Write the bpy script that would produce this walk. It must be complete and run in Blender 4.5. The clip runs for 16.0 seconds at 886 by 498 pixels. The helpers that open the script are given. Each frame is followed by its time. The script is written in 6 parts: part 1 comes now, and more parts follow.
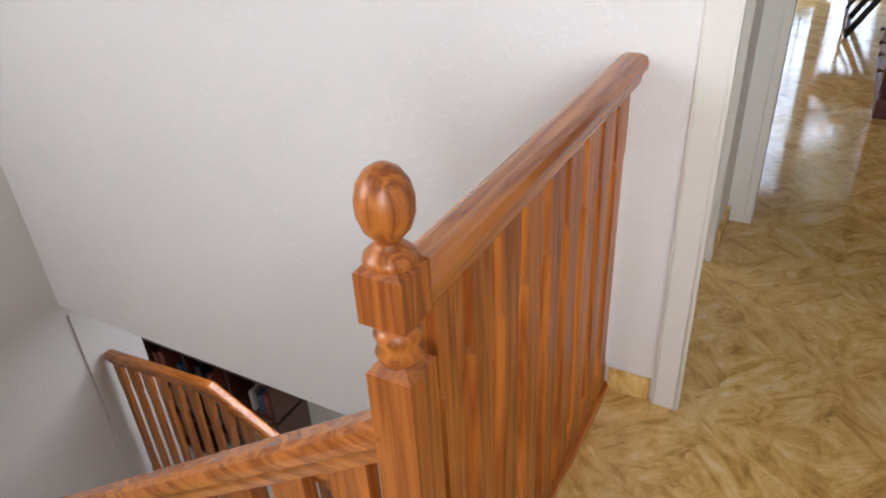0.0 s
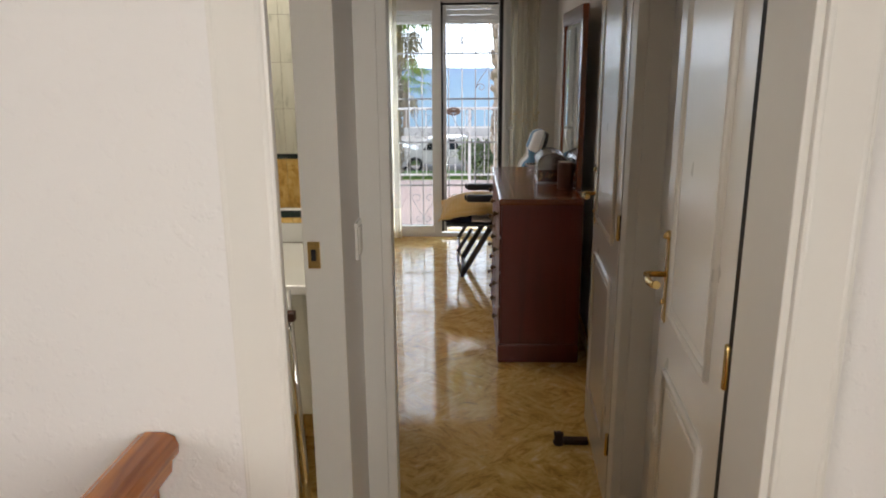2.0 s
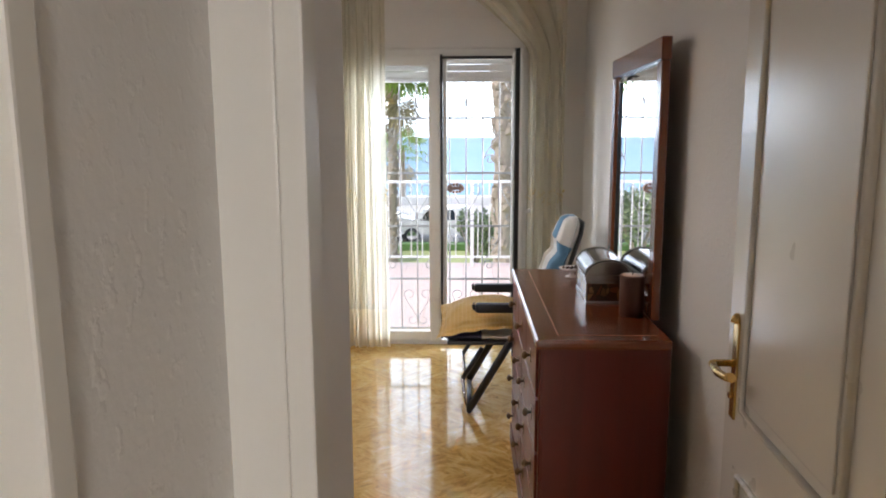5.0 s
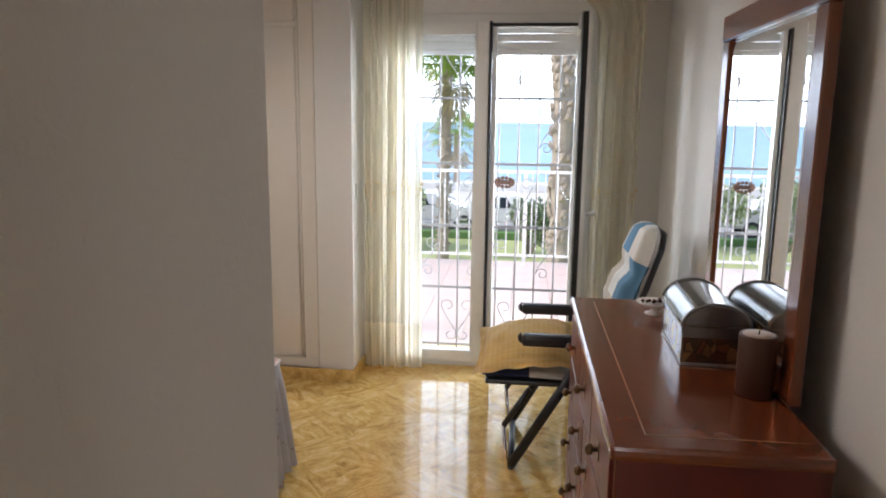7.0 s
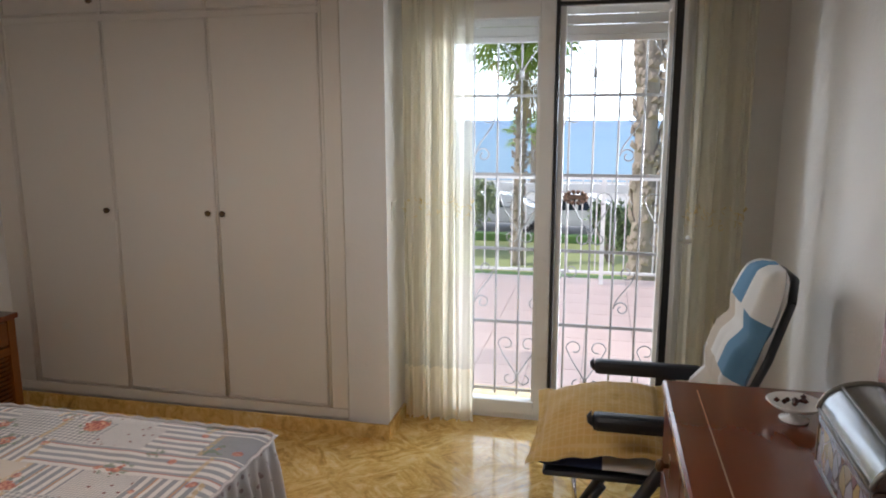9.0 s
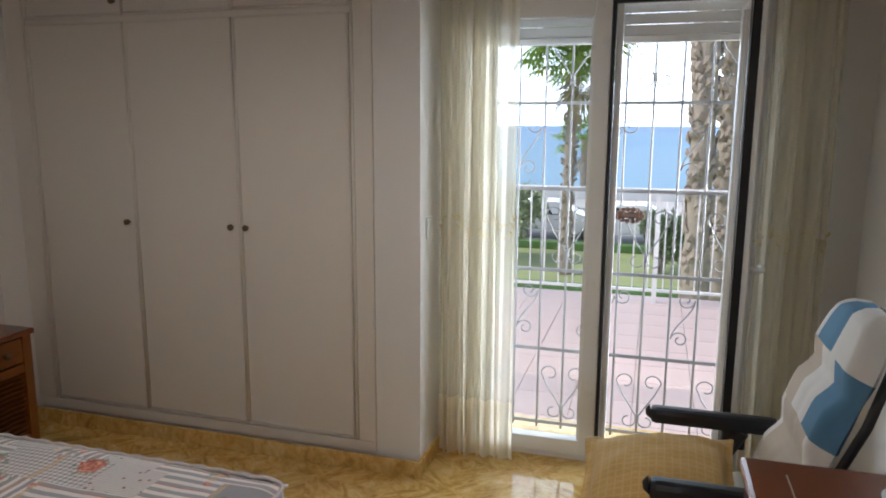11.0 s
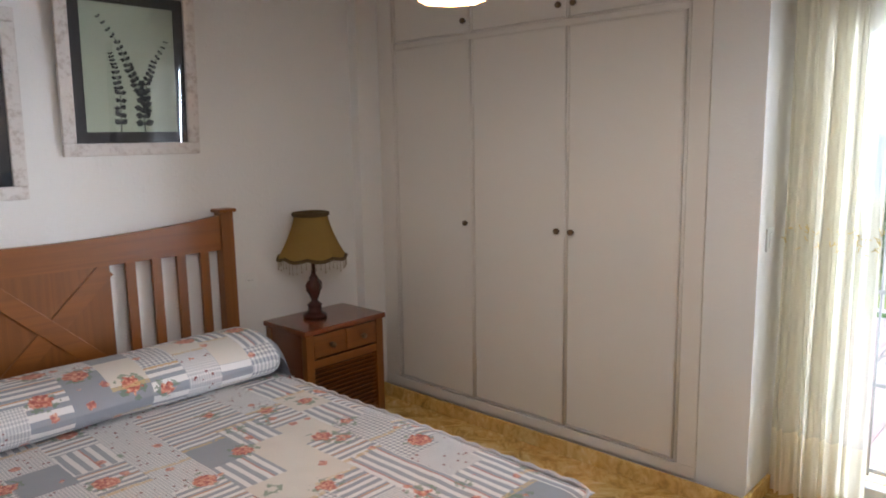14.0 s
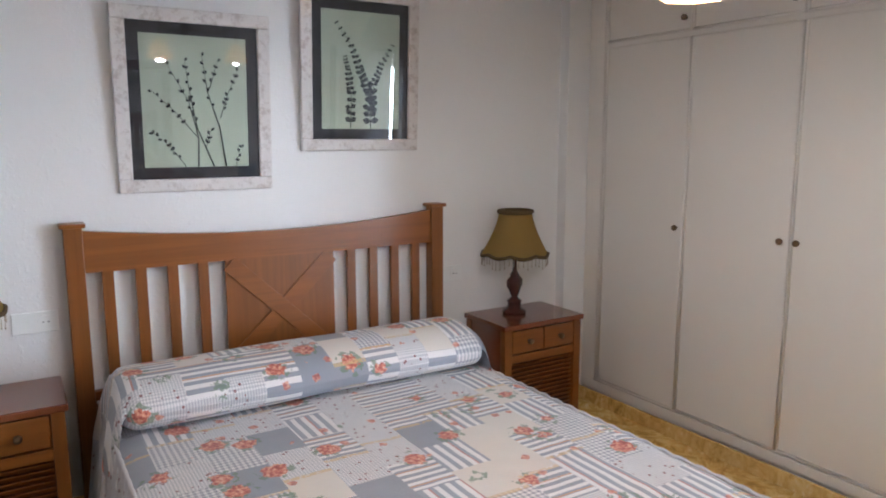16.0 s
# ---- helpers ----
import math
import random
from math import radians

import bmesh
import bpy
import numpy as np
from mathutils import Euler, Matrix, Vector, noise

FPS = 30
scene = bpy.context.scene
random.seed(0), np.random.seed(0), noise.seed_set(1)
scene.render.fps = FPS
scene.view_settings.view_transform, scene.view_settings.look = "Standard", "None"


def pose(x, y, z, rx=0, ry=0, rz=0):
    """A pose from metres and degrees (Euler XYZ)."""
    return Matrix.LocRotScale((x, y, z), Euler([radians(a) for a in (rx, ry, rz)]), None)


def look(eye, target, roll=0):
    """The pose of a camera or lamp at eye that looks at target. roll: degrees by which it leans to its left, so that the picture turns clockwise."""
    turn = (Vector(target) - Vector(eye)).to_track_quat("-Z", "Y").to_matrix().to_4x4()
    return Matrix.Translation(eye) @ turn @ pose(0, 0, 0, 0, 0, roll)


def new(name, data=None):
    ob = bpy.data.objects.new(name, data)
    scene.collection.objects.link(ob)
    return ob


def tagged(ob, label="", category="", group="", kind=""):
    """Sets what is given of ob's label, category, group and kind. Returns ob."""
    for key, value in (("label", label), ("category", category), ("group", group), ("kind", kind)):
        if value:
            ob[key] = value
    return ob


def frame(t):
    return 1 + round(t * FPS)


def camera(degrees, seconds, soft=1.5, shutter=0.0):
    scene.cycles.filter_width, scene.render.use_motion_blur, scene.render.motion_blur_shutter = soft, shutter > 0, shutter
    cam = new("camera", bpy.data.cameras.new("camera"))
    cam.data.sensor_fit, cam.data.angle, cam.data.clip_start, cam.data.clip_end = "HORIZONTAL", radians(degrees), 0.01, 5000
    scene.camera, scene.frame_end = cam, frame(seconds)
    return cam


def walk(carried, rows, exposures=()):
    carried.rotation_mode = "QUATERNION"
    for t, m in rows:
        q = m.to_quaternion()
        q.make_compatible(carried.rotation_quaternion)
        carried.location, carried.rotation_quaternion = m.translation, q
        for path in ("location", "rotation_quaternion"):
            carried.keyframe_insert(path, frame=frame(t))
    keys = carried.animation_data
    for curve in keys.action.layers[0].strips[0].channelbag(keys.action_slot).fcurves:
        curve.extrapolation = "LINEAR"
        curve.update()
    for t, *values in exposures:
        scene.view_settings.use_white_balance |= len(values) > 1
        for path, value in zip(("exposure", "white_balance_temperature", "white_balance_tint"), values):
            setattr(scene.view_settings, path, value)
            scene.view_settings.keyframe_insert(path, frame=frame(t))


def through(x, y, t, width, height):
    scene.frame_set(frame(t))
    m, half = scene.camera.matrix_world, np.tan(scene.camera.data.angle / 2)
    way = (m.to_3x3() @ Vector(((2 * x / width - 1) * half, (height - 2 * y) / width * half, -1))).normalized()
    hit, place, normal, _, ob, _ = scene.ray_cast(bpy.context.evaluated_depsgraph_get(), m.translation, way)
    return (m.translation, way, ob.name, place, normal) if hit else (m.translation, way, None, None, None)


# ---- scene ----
cam = camera(64.1, 16.0, soft=1.9)
PATH = [
    (0, (-0.083, 0.338, 1.427), (-0.941, 1.813, 0.384), -3.3),
    (0.5, (-0.084, 0.421, 1.442), (-0.638, 2.119, 0.542), -1.7),
    (1, (-0.055, 0.546, 1.469), (-0.359, 2.378, 0.725), -1.0),
    (1.5, (-0.005, 0.759, 1.476), (-0.167, 2.656, 0.863), -0.4),
    (2, (-0.001, 0.944, 1.491), (-0.075, 2.879, 0.993), -0.4),
    (2.5, (-0.054, 1.171, 1.498), (-0.063, 3.132, 1.104), -0.7),
    (3, (-0.047, 1.401, 1.479), (-0.048, 3.37, 1.13), -0.3),
    (3.5, (-0.026, 1.601, 1.481), (-0.054, 3.574, 1.15), 0.1),
    (4, (-0.069, 1.819, 1.472), (-0.109, 3.795, 1.161), 0.1),
    (6.5, (-0.055, 2.895, 1.487), (-0.219, 4.859, 1.146), 0.2),
    (7, (-0.04, 3.071, 1.472), (-0.256, 5.027, 1.115), 0.7),
    (7.5, (-0.047, 3.246, 1.462), (-0.317, 5.193, 1.092), 0.8),
    (8, (-0.048, 3.424, 1.501), (-0.366, 5.362, 1.125), 0.5),
    (8.5, (-0.018, 3.633, 1.491), (-0.393, 5.565, 1.131), 0.2),
    (9, (-0.016, 3.823, 1.491), (-0.449, 5.742, 1.131), -0.1),
    (11.5, (-0.053, 4.134, 1.512), (-0.689, 6.001, 1.175), 0.3),
    (12, (-0.05, 4.143, 1.491), (-0.802, 5.968, 1.167), 0.1),
    (12.5, (-0.052, 4.149, 1.484), (-0.951, 5.907, 1.166), -0.2),
    (13, (-0.072, 4.142, 1.512), (-1.117, 5.815, 1.18), -0.5),
    (13.5, (-0.058, 4.158, 1.488), (-1.264, 5.721, 1.169), -0.9),
    (14, (-0.038, 4.163, 1.479), (-1.391, 5.603, 1.17), -1.0),
    (14.5, (-0.034, 4.146, 1.478), (-1.498, 5.475, 1.176), -0.9),
    (15, (-0.047, 4.126, 1.481), (-1.596, 5.355, 1.181), -0.6),
    (15.5, (-0.059, 4.107, 1.486), (-1.681, 5.237, 1.183), -0.4),
    (16, (-0.081, 4.078, 1.482), (-1.76, 5.119, 1.175), -0.1),
]
walk(cam, [(t, look(eye, target, roll)) for t, eye, target, roll in PATH], exposures=[(0.0, 0.55, 5700, 11), (0.5, 0.48, 5750, 11), (1.0, 0.18, 5950, 11), (1.5, 0.0, 6250, 11), (2.5, 0.03, 6450, 12), (4.0, 0.38, 6400, 13), (6.5, 0.62, 6150, 12), (7.2, 0.48, 6250, 12), (8.0, 0.12, 6250, 12), (9.0, 0.1, 6250, 12), (11.5, 0.0, 6050, 10), (12.5, 0.1, 6100, 10), (13.5, 0.46, 6050, 12), (15.0, 0.92, 5650, 11), (16.0, 1.0, 5550, 11)])

# ---- world, sun and large lights ----
sky_world = bpy.data.worlds.new("sky")
scene.world = sky_world
sky_world.use_nodes = True
SUN_DIR = Vector((0.60, 0.20, -0.77)).normalized()
_sky = sky_world.node_tree.nodes.new("ShaderNodeTexSky")
_sky.sky_type, _sky.sun_disc = "NISHITA", False
_sky.sun_elevation = math.asin(-SUN_DIR.z)
_sky.sun_rotation = math.atan2(-SUN_DIR.x, -SUN_DIR.y)
sky_world.node_tree.links.new(_sky.outputs[0], sky_world.node_tree.nodes["Background"].inputs[0])
sky_world.node_tree.nodes["Background"].inputs[1].default_value = 0.15


def lamp(name, kind, m, energy, color=(1, 1, 1), **kw):
    data = bpy.data.lights.new(name, kind)
    data.energy, data.color = energy, color
    for key, value in kw.items():
        if key == "size":
            data.size = value
        elif key == "size_y":
            data.shape, data.size_y = "RECTANGLE", value
        elif key == "spread":
            data.spread = radians(value)
        elif key == "angle":
            data.angle = value
        elif key == "radius":
            data.shadow_soft_size = value
    ob = new(name, data)
    ob.matrix_world = m
    return ob


lamp("sun", "SUN", look((0, 0, 30), Vector((0, 0, 30)) + SUN_DIR), 2.4, (1.0, 0.95, 0.88), angle=radians(0.5))
# unseen area lamps added on both sides of terrace to stand for bright sky
lamp("sky_light_east", "AREA", look((2.5, 9.5, 1.35), (-2.6, 5.5, 1.25)), 48, (0.90, 0.96, 1.0), size=2.0, size_y=2.2, spread=58)
lamp("sky_light_west", "AREA", look((-3.1, 9.1, 1.6), (0.4, 4.2, 0.95)), 32, (0.90, 0.96, 1.0), size=1.4, size_y=2.0, spread=58)
lamp("sky_light_side", "AREA", look((2.1, 8.1, 1.35), (-3.0, 6.0, 1.15)), 52, (0.90, 0.96, 1.0), size=1.2, size_y=1.8, spread=80)
# added lamps, no window built: unseen stair daylight beside, plain fill behind the landing
lamp("unseen_stair_light", "AREA", look((-3.0, -0.55, 1.75), (0.4, 2.3, 0.8)), 52, (1.0, 0.95, 0.89), size=1.9, size_y=1.3)
lamp("landing_fill_light", "AREA", look((0.85, -1.2, 1.6), (-0.28, 3.2, 0.9)), 10, (1.0, 0.95, 0.89), size=1.0, size_y=1.2, spread=70)
# unseen lamp for the lit bathroom; fill lamp added on the floor below
lamp("bathroom_ceiling_light", "AREA", look((-1.2, 2.70, 2.56), (-1.0, 2.65, 0)), 13, (1.0, 0.90, 0.74), size=0.5, size_y=0.5)
lamp("lower_hall_fill", "AREA", look((-2.2, 2.6, -0.52), (-2.4, 2.6, -3)), 11, (1.0, 0.95, 0.88), size=0.8, size_y=0.8)

# the lit bulbs of the bedroom's ceiling lamp, one in each shade
for turn in (101, 221, 341):
    lamp("ceiling_lamp_light", "POINT", Matrix.Translation((-1.15 + 0.31 * math.cos(radians(turn)), 5.15 + 0.31 * math.sin(radians(turn)), 1.806)), 7.2, (1.0, 0.92, 0.83), radius=0.025)

# ---- materials ----


class Nodes:
    def __init__(self, name):
        self.mat = bpy.data.materials.new(name)
        self.mat.use_nodes = True
        self.nt = self.mat.node_tree
        self.b = self.nt.nodes["Principled BSDF"]
        self.out = self.nt.nodes["Material Output"]
        self.co = None
        self.jitter = False

    def put(self, sock, v):
        if isinstance(v, bpy.types.NodeSocket):
            self.nt.links.new(v, sock)
        elif v is not None:
            if sock.type == "RGBA" and len(v) == 3:
                v = (*v, 1)
            sock.default_value = v

    def coords(self, scale=(1, 1, 1), rot=(0, 0, 0)):
        if self.co is None:
            self.co = self.nt.nodes.new("ShaderNodeTexCoord").outputs["Object"]
        m = self.nt.nodes.new("ShaderNodeMapping")
        src = self.co
        if self.jitter:
            add = self.nt.nodes.new("ShaderNodeVectorMath")
            add.operation = "MULTIPLY_ADD"
            add.inputs[1].default_value = (0.0, 0.0, 0.0)
            self.put(add.inputs[0], self.co)
            add.inputs[1].default_value = (1, 1, 1)
            self.put(add.inputs[2], self.math("MULTIPLY", self.random(), 9.0))
            src = add.outputs[0]
        self.put(m.inputs[0], src)
        m.inputs["Scale"].default_value = scale
        m.inputs["Rotation"].default_value = rot
        return m.outputs[0]

    def noise(self, scale, co=None, detail=4, rough=0.55, dist=0.0):
        n = self.nt.nodes.new("ShaderNodeTexNoise")
        self.put(n.inputs["Vector"], co or self.coords())
        n.inputs["Scale"].default_value, n.inputs["Detail"].default_value = scale, detail
        n.inputs["Roughness"].default_value, n.inputs["Distortion"].default_value = rough, dist
        return n.outputs["Fac"]

    def voronoi(self, scale, co=None, feature="F1", out="Distance"):
        n = self.nt.nodes.new("ShaderNodeTexVoronoi")
        n.feature = feature
        self.put(n.inputs["Vector"], co or self.coords())
        n.inputs["Scale"].default_value = scale
        return n.outputs[out]

    def math(self, op, a, b=0.0, c=0.0):
        n = self.nt.nodes.new("ShaderNodeMath")
        n.operation = op
        for i, v in enumerate((a, b, c)):
            self.put(n.inputs[i], v)
        return n.outputs[0]

    def ramp(self, f, stops):
        n = self.nt.nodes.new("ShaderNodeValToRGB")
        self.put(n.inputs[0], f)
        e = n.color_ramp.elements
        while len(e) < len(stops):
            e.new(0.5)
        for el, (p, c) in zip(e, stops):
            el.position = p
            el.color = (*c, 1) if isinstance(c, tuple) else (c, c, c, 1)
        return n.outputs[0]

    def mix(self, f, a, b, mode="MIX"):
        n = self.nt.nodes.new("ShaderNodeMix")
        n.data_type, n.blend_type = "RGBA", mode
        self.put(n.inputs[0], f)
        self.put(n.inputs[6], a)
        self.put(n.inputs[7], b)
        return n.outputs[2]

    def xyz(self, co=None):
        n = self.nt.nodes.new("ShaderNodeSeparateXYZ")
        self.put(n.inputs[0], co or self.coords())
        return n.outputs

    def bump(self, h, strength=0.2, dist=0.01):
        n = self.nt.nodes.new("ShaderNodeBump")
        self.put(n.inputs["Height"], h)
        n.inputs["Strength"].default_value, n.inputs["Distance"].default_value = strength, dist
        self.nt.links.new(n.outputs[0], self.b.inputs["Normal"])

    def random(self):
        return self.nt.nodes.new("ShaderNodeObjectInfo").outputs["Random"]

    def set(self, color=None, rough=None, metal=None, **kw):
        self.put(self.b.inputs["Base Color"], color)
        self.put(self.b.inputs["Roughness"], rough)
        self.put(self.b.inputs["Metallic"], metal)
        for k, v in kw.items():
            self.put(self.b.inputs[k.replace("_", " ")], v)
        return self.mat


def shade(c, f):
    return tuple(min(1.0, v * f) for v in c)


def plain(name, c, rough=0.5, metal=0.0, var=0.12, scale=6, fine=80, bump=0.05, **kw):
    n = Nodes(name)
    big = n.noise(scale, detail=3)
    col = n.mix(big, shade(c, 1 - var), shade(c, 1 + var))
    small = n.noise(fine, detail=3)
    col = n.mix(n.math("MULTIPLY", small, 0.35), col, shade(c, 1 - 1.6 * var))
    r = n.math("ADD", n.math("MULTIPLY", n.noise(scale * 2.3), 0.16), max(rough - 0.08, 0.02))
    n.bump(small, bump, 0.004)
    return n.set(col, r, metal, **kw)


def stucco(name, c, rough_cast=0.12):
    n = Nodes(name)
    big = n.noise(1.3, detail=3)
    col = n.mix(big, shade(c, 0.96), shade(c, 1.02))
    stain = n.ramp(n.noise(3.1, detail=6, rough=0.7), [(0.62, 0.0), (0.8, 1.0)])
    col = n.mix(n.math("MULTIPLY", stain, 0.10), col, shade(c, 0.80))
    h = n.math("ADD", n.noise(95, detail=4), n.math("MULTIPLY", n.noise(28, detail=3), 0.7))
    lumps = n.ramp(n.noise(42, detail=3, rough=0.5), [(0.57, 0.0), (0.65, 1.0)])
    n.bump(n.math("ADD", h, n.math("MULTIPLY", lumps, 2.4)), rough_cast, 0.006)
    return n.set(col, 0.62)


def wood(name, dark, light, axis=2, rough=0.28, grain=22, stretch=0.06, bump=0.08, coat=0.25):
    n = Nodes(name)
    n.jitter = True
    s = [1.0, 1.0, 1.0]
    s[axis] = stretch
    co = n.coords(tuple(s))
    warp = n.noise(grain * 0.35, co, detail=3, dist=0.8)
    ring = n.math("PINGPONG", n.math("MULTIPLY", warp, grain * 0.26), 1.0)
    fine = n.noise(grain * 6, co, detail=5, rough=0.7)
    col = n.ramp(n.math("ADD", n.math("MULTIPLY", ring, 0.55), n.math("MULTIPLY", fine, 0.45)),
                 [(0.12, dark), (0.45, tuple((a + b) / 2 for a, b in zip(dark, light))), (0.85, light)])
    tint = n.mix(n.math("MULTIPLY", n.random(), 0.5), col, n.mix(0.6, col, dark))
    n.bump(fine, bump, 0.002)
    rr = n.math("ADD", n.math("MULTIPLY", n.noise(9), 0.14), rough - 0.05)
    return n.set(tint, rr, Coat_Weight=coat, Coat_Roughness=0.15)


def marble_floor(name, rough=0.10, joints=True):
    n = Nodes(name)
    n.jitter = not joints
    def streaks(scale, rot, dist):
        turned = n.nt.nodes.new("ShaderNodeMapping")
        n.put(turned.inputs[0], n.coords((1, 1, 1), (0, 0, rot)))
        turned.inputs["Scale"].default_value = (0.8, 2.3, 1.0)
        return n.noise(scale, turned.outputs[0], detail=9, rough=0.72, dist=dist)
    if joints:
        fx, fy = [n.math("FLOOR", n.math("DIVIDE", n.math("ADD", n.math("ADD", v, 20.13), n.math("MULTIPLY", n.noise(5, detail=5), 0.32)), 0.30)) for v in n.xyz()[:2]]
        patch = n.math("FRACT", n.math("MULTIPLY", n.math("ADD", fx, fy), 0.5))
        patch = n.math("MULTIPLY", patch, 2.0)
    else:
        patch = n.ramp(n.noise(3.2, detail=2, dist=0.6), [(0.46, 0.0), (0.54, 1.0)])
    pick = n.math("ADD", n.math("MULTIPLY", streaks(7.0, 0.8, 1.3), n.math("SUBTRACT", 1.0, patch)), n.math("MULTIPLY", streaks(7.6, -0.75, 1.3), patch))
    pick = n.math("ADD", n.math("MULTIPLY", pick, 0.68), n.math("MULTIPLY", n.noise(10, detail=8, rough=0.7, dist=0.8), 0.32))
    col = n.ramp(pick, [(0.31, (0.20, 0.12, 0.045)), (0.41, (0.50, 0.30, 0.075)), (0.48, (0.70, 0.44, 0.12)), (0.56, (0.82, 0.60, 0.23)), (0.67, (0.92, 0.80, 0.52))])
    cloud = n.ramp(n.noise(1.3, detail=3), [(0.38, 0.0), (0.7, 1.0)])
    col = n.mix(n.math("MULTIPLY", cloud, 0.22), col, (0.66, 0.43, 0.19))
    dark = n.ramp(n.noise(9, n.coords((1, 1.7, 1), (0, 0, 0.5)), detail=9, rough=0.80, dist=1.0), [(0.62, 0.0), (0.68, 1.0)])
    col = n.mix(n.math("MULTIPLY", dark, 0.75), col, (0.10, 0.055, 0.025))
    if joints:
        lines = []
        for v in n.xyz()[:2]:
            f = n.math("FRACT", n.math("DIVIDE", n.math("ADD", v, 20.13), 0.40))
            lines.append(n.math("LESS_THAN", n.math("ABSOLUTE", n.math("SUBTRACT", f, 0.5)), 0.0028))
        j = n.math("MAXIMUM", lines[0], lines[1])
        col = n.mix(n.math("MULTIPLY", j, 0.10), col, (0.20, 0.11, 0.04))
    r = n.math("ADD", n.math("MULTIPLY", n.ramp(n.noise(4, detail=6, rough=0.7), [(0.3, 0.0), (0.8, 1.0)]), 0.10), rough - 0.03)
    n.bump(n.noise(3.5, detail=2), 0.03, 0.01)
    return n.set(col, r, IOR=1.54)


def grey_marble(name):
    n = Nodes(name)
    n.jitter = True
    v = n.noise(5, n.coords((2.4, 2.4, 0.5), (0.12, 0.16, 0)), detail=8, rough=0.68, dist=1.2)
    m = n.ramp(v, [(0.30, (0.20, 0.22, 0.19)), (0.37, (0.48, 0.49, 0.43)), (0.45, (0.66, 0.66, 0.58)), (0.75, (0.78, 0.78, 0.70))])
    c = n.mix(n.math("MULTIPLY", n.random(), 0.25), m, n.mix(0.5, m, (0.55, 0.55, 0.45)))
    return n.set(c, 0.16)


def glass(name, tint=(1, 1, 1), gloss=0.9):
    n = Nodes(name)
    n.nt.nodes.remove(n.b)
    tr = n.nt.nodes.new("ShaderNodeBsdfTransparent")
    tr.inputs[0].default_value = (*tint, 1)
    gl = n.nt.nodes.new("ShaderNodeBsdfGlossy")
    gl.inputs["Roughness"].default_value = 0.01
    fr = n.nt.nodes.new("ShaderNodeFresnel")
    fr.inputs[0].default_value = 1.5
    mx = n.nt.nodes.new("ShaderNodeMixShader")
    n.nt.links.new(n.math("MULTIPLY", fr.outputs[0], gloss), mx.inputs[0])
    n.nt.links.new(tr.outputs[0], mx.inputs[1])
    n.nt.links.new(gl.outputs[0], mx.inputs[2])
    n.nt.links.new(mx.outputs[0], n.out.inputs[0])
    return n.mat


def cloth_sheer(name, c, through=0.5, weave=260):
    n = Nodes(name)
    n.nt.nodes.remove(n.b)
    d = n.nt.nodes.new("ShaderNodeBsdfDiffuse")
    t = n.nt.nodes.new("ShaderNodeBsdfTranslucent")
    tr = n.nt.nodes.new("ShaderNodeBsdfTransparent")
    col = n.mix(n.noise(5, detail=4), shade(c, 0.9), shade(c, 1.05))
    n.put(d.inputs[0], col)
    n.put(t.inputs[0], col)
    a = n.nt.nodes.new("ShaderNodeMixShader")
    a.inputs[0].default_value = 0.62
    n.nt.links.new(d.outputs[0], a.inputs[1])
    n.nt.links.new(t.outputs[0], a.inputs[2])
    b = n.nt.nodes.new("ShaderNodeMixShader")
    b.inputs[0].default_value = 1 - through
    n.nt.links.new(tr.outputs[0], b.inputs[1])
    n.nt.links.new(a.outputs[0], b.inputs[2])
    n.nt.links.new(b.outputs[0], n.out.inputs[0])
    return n.mat


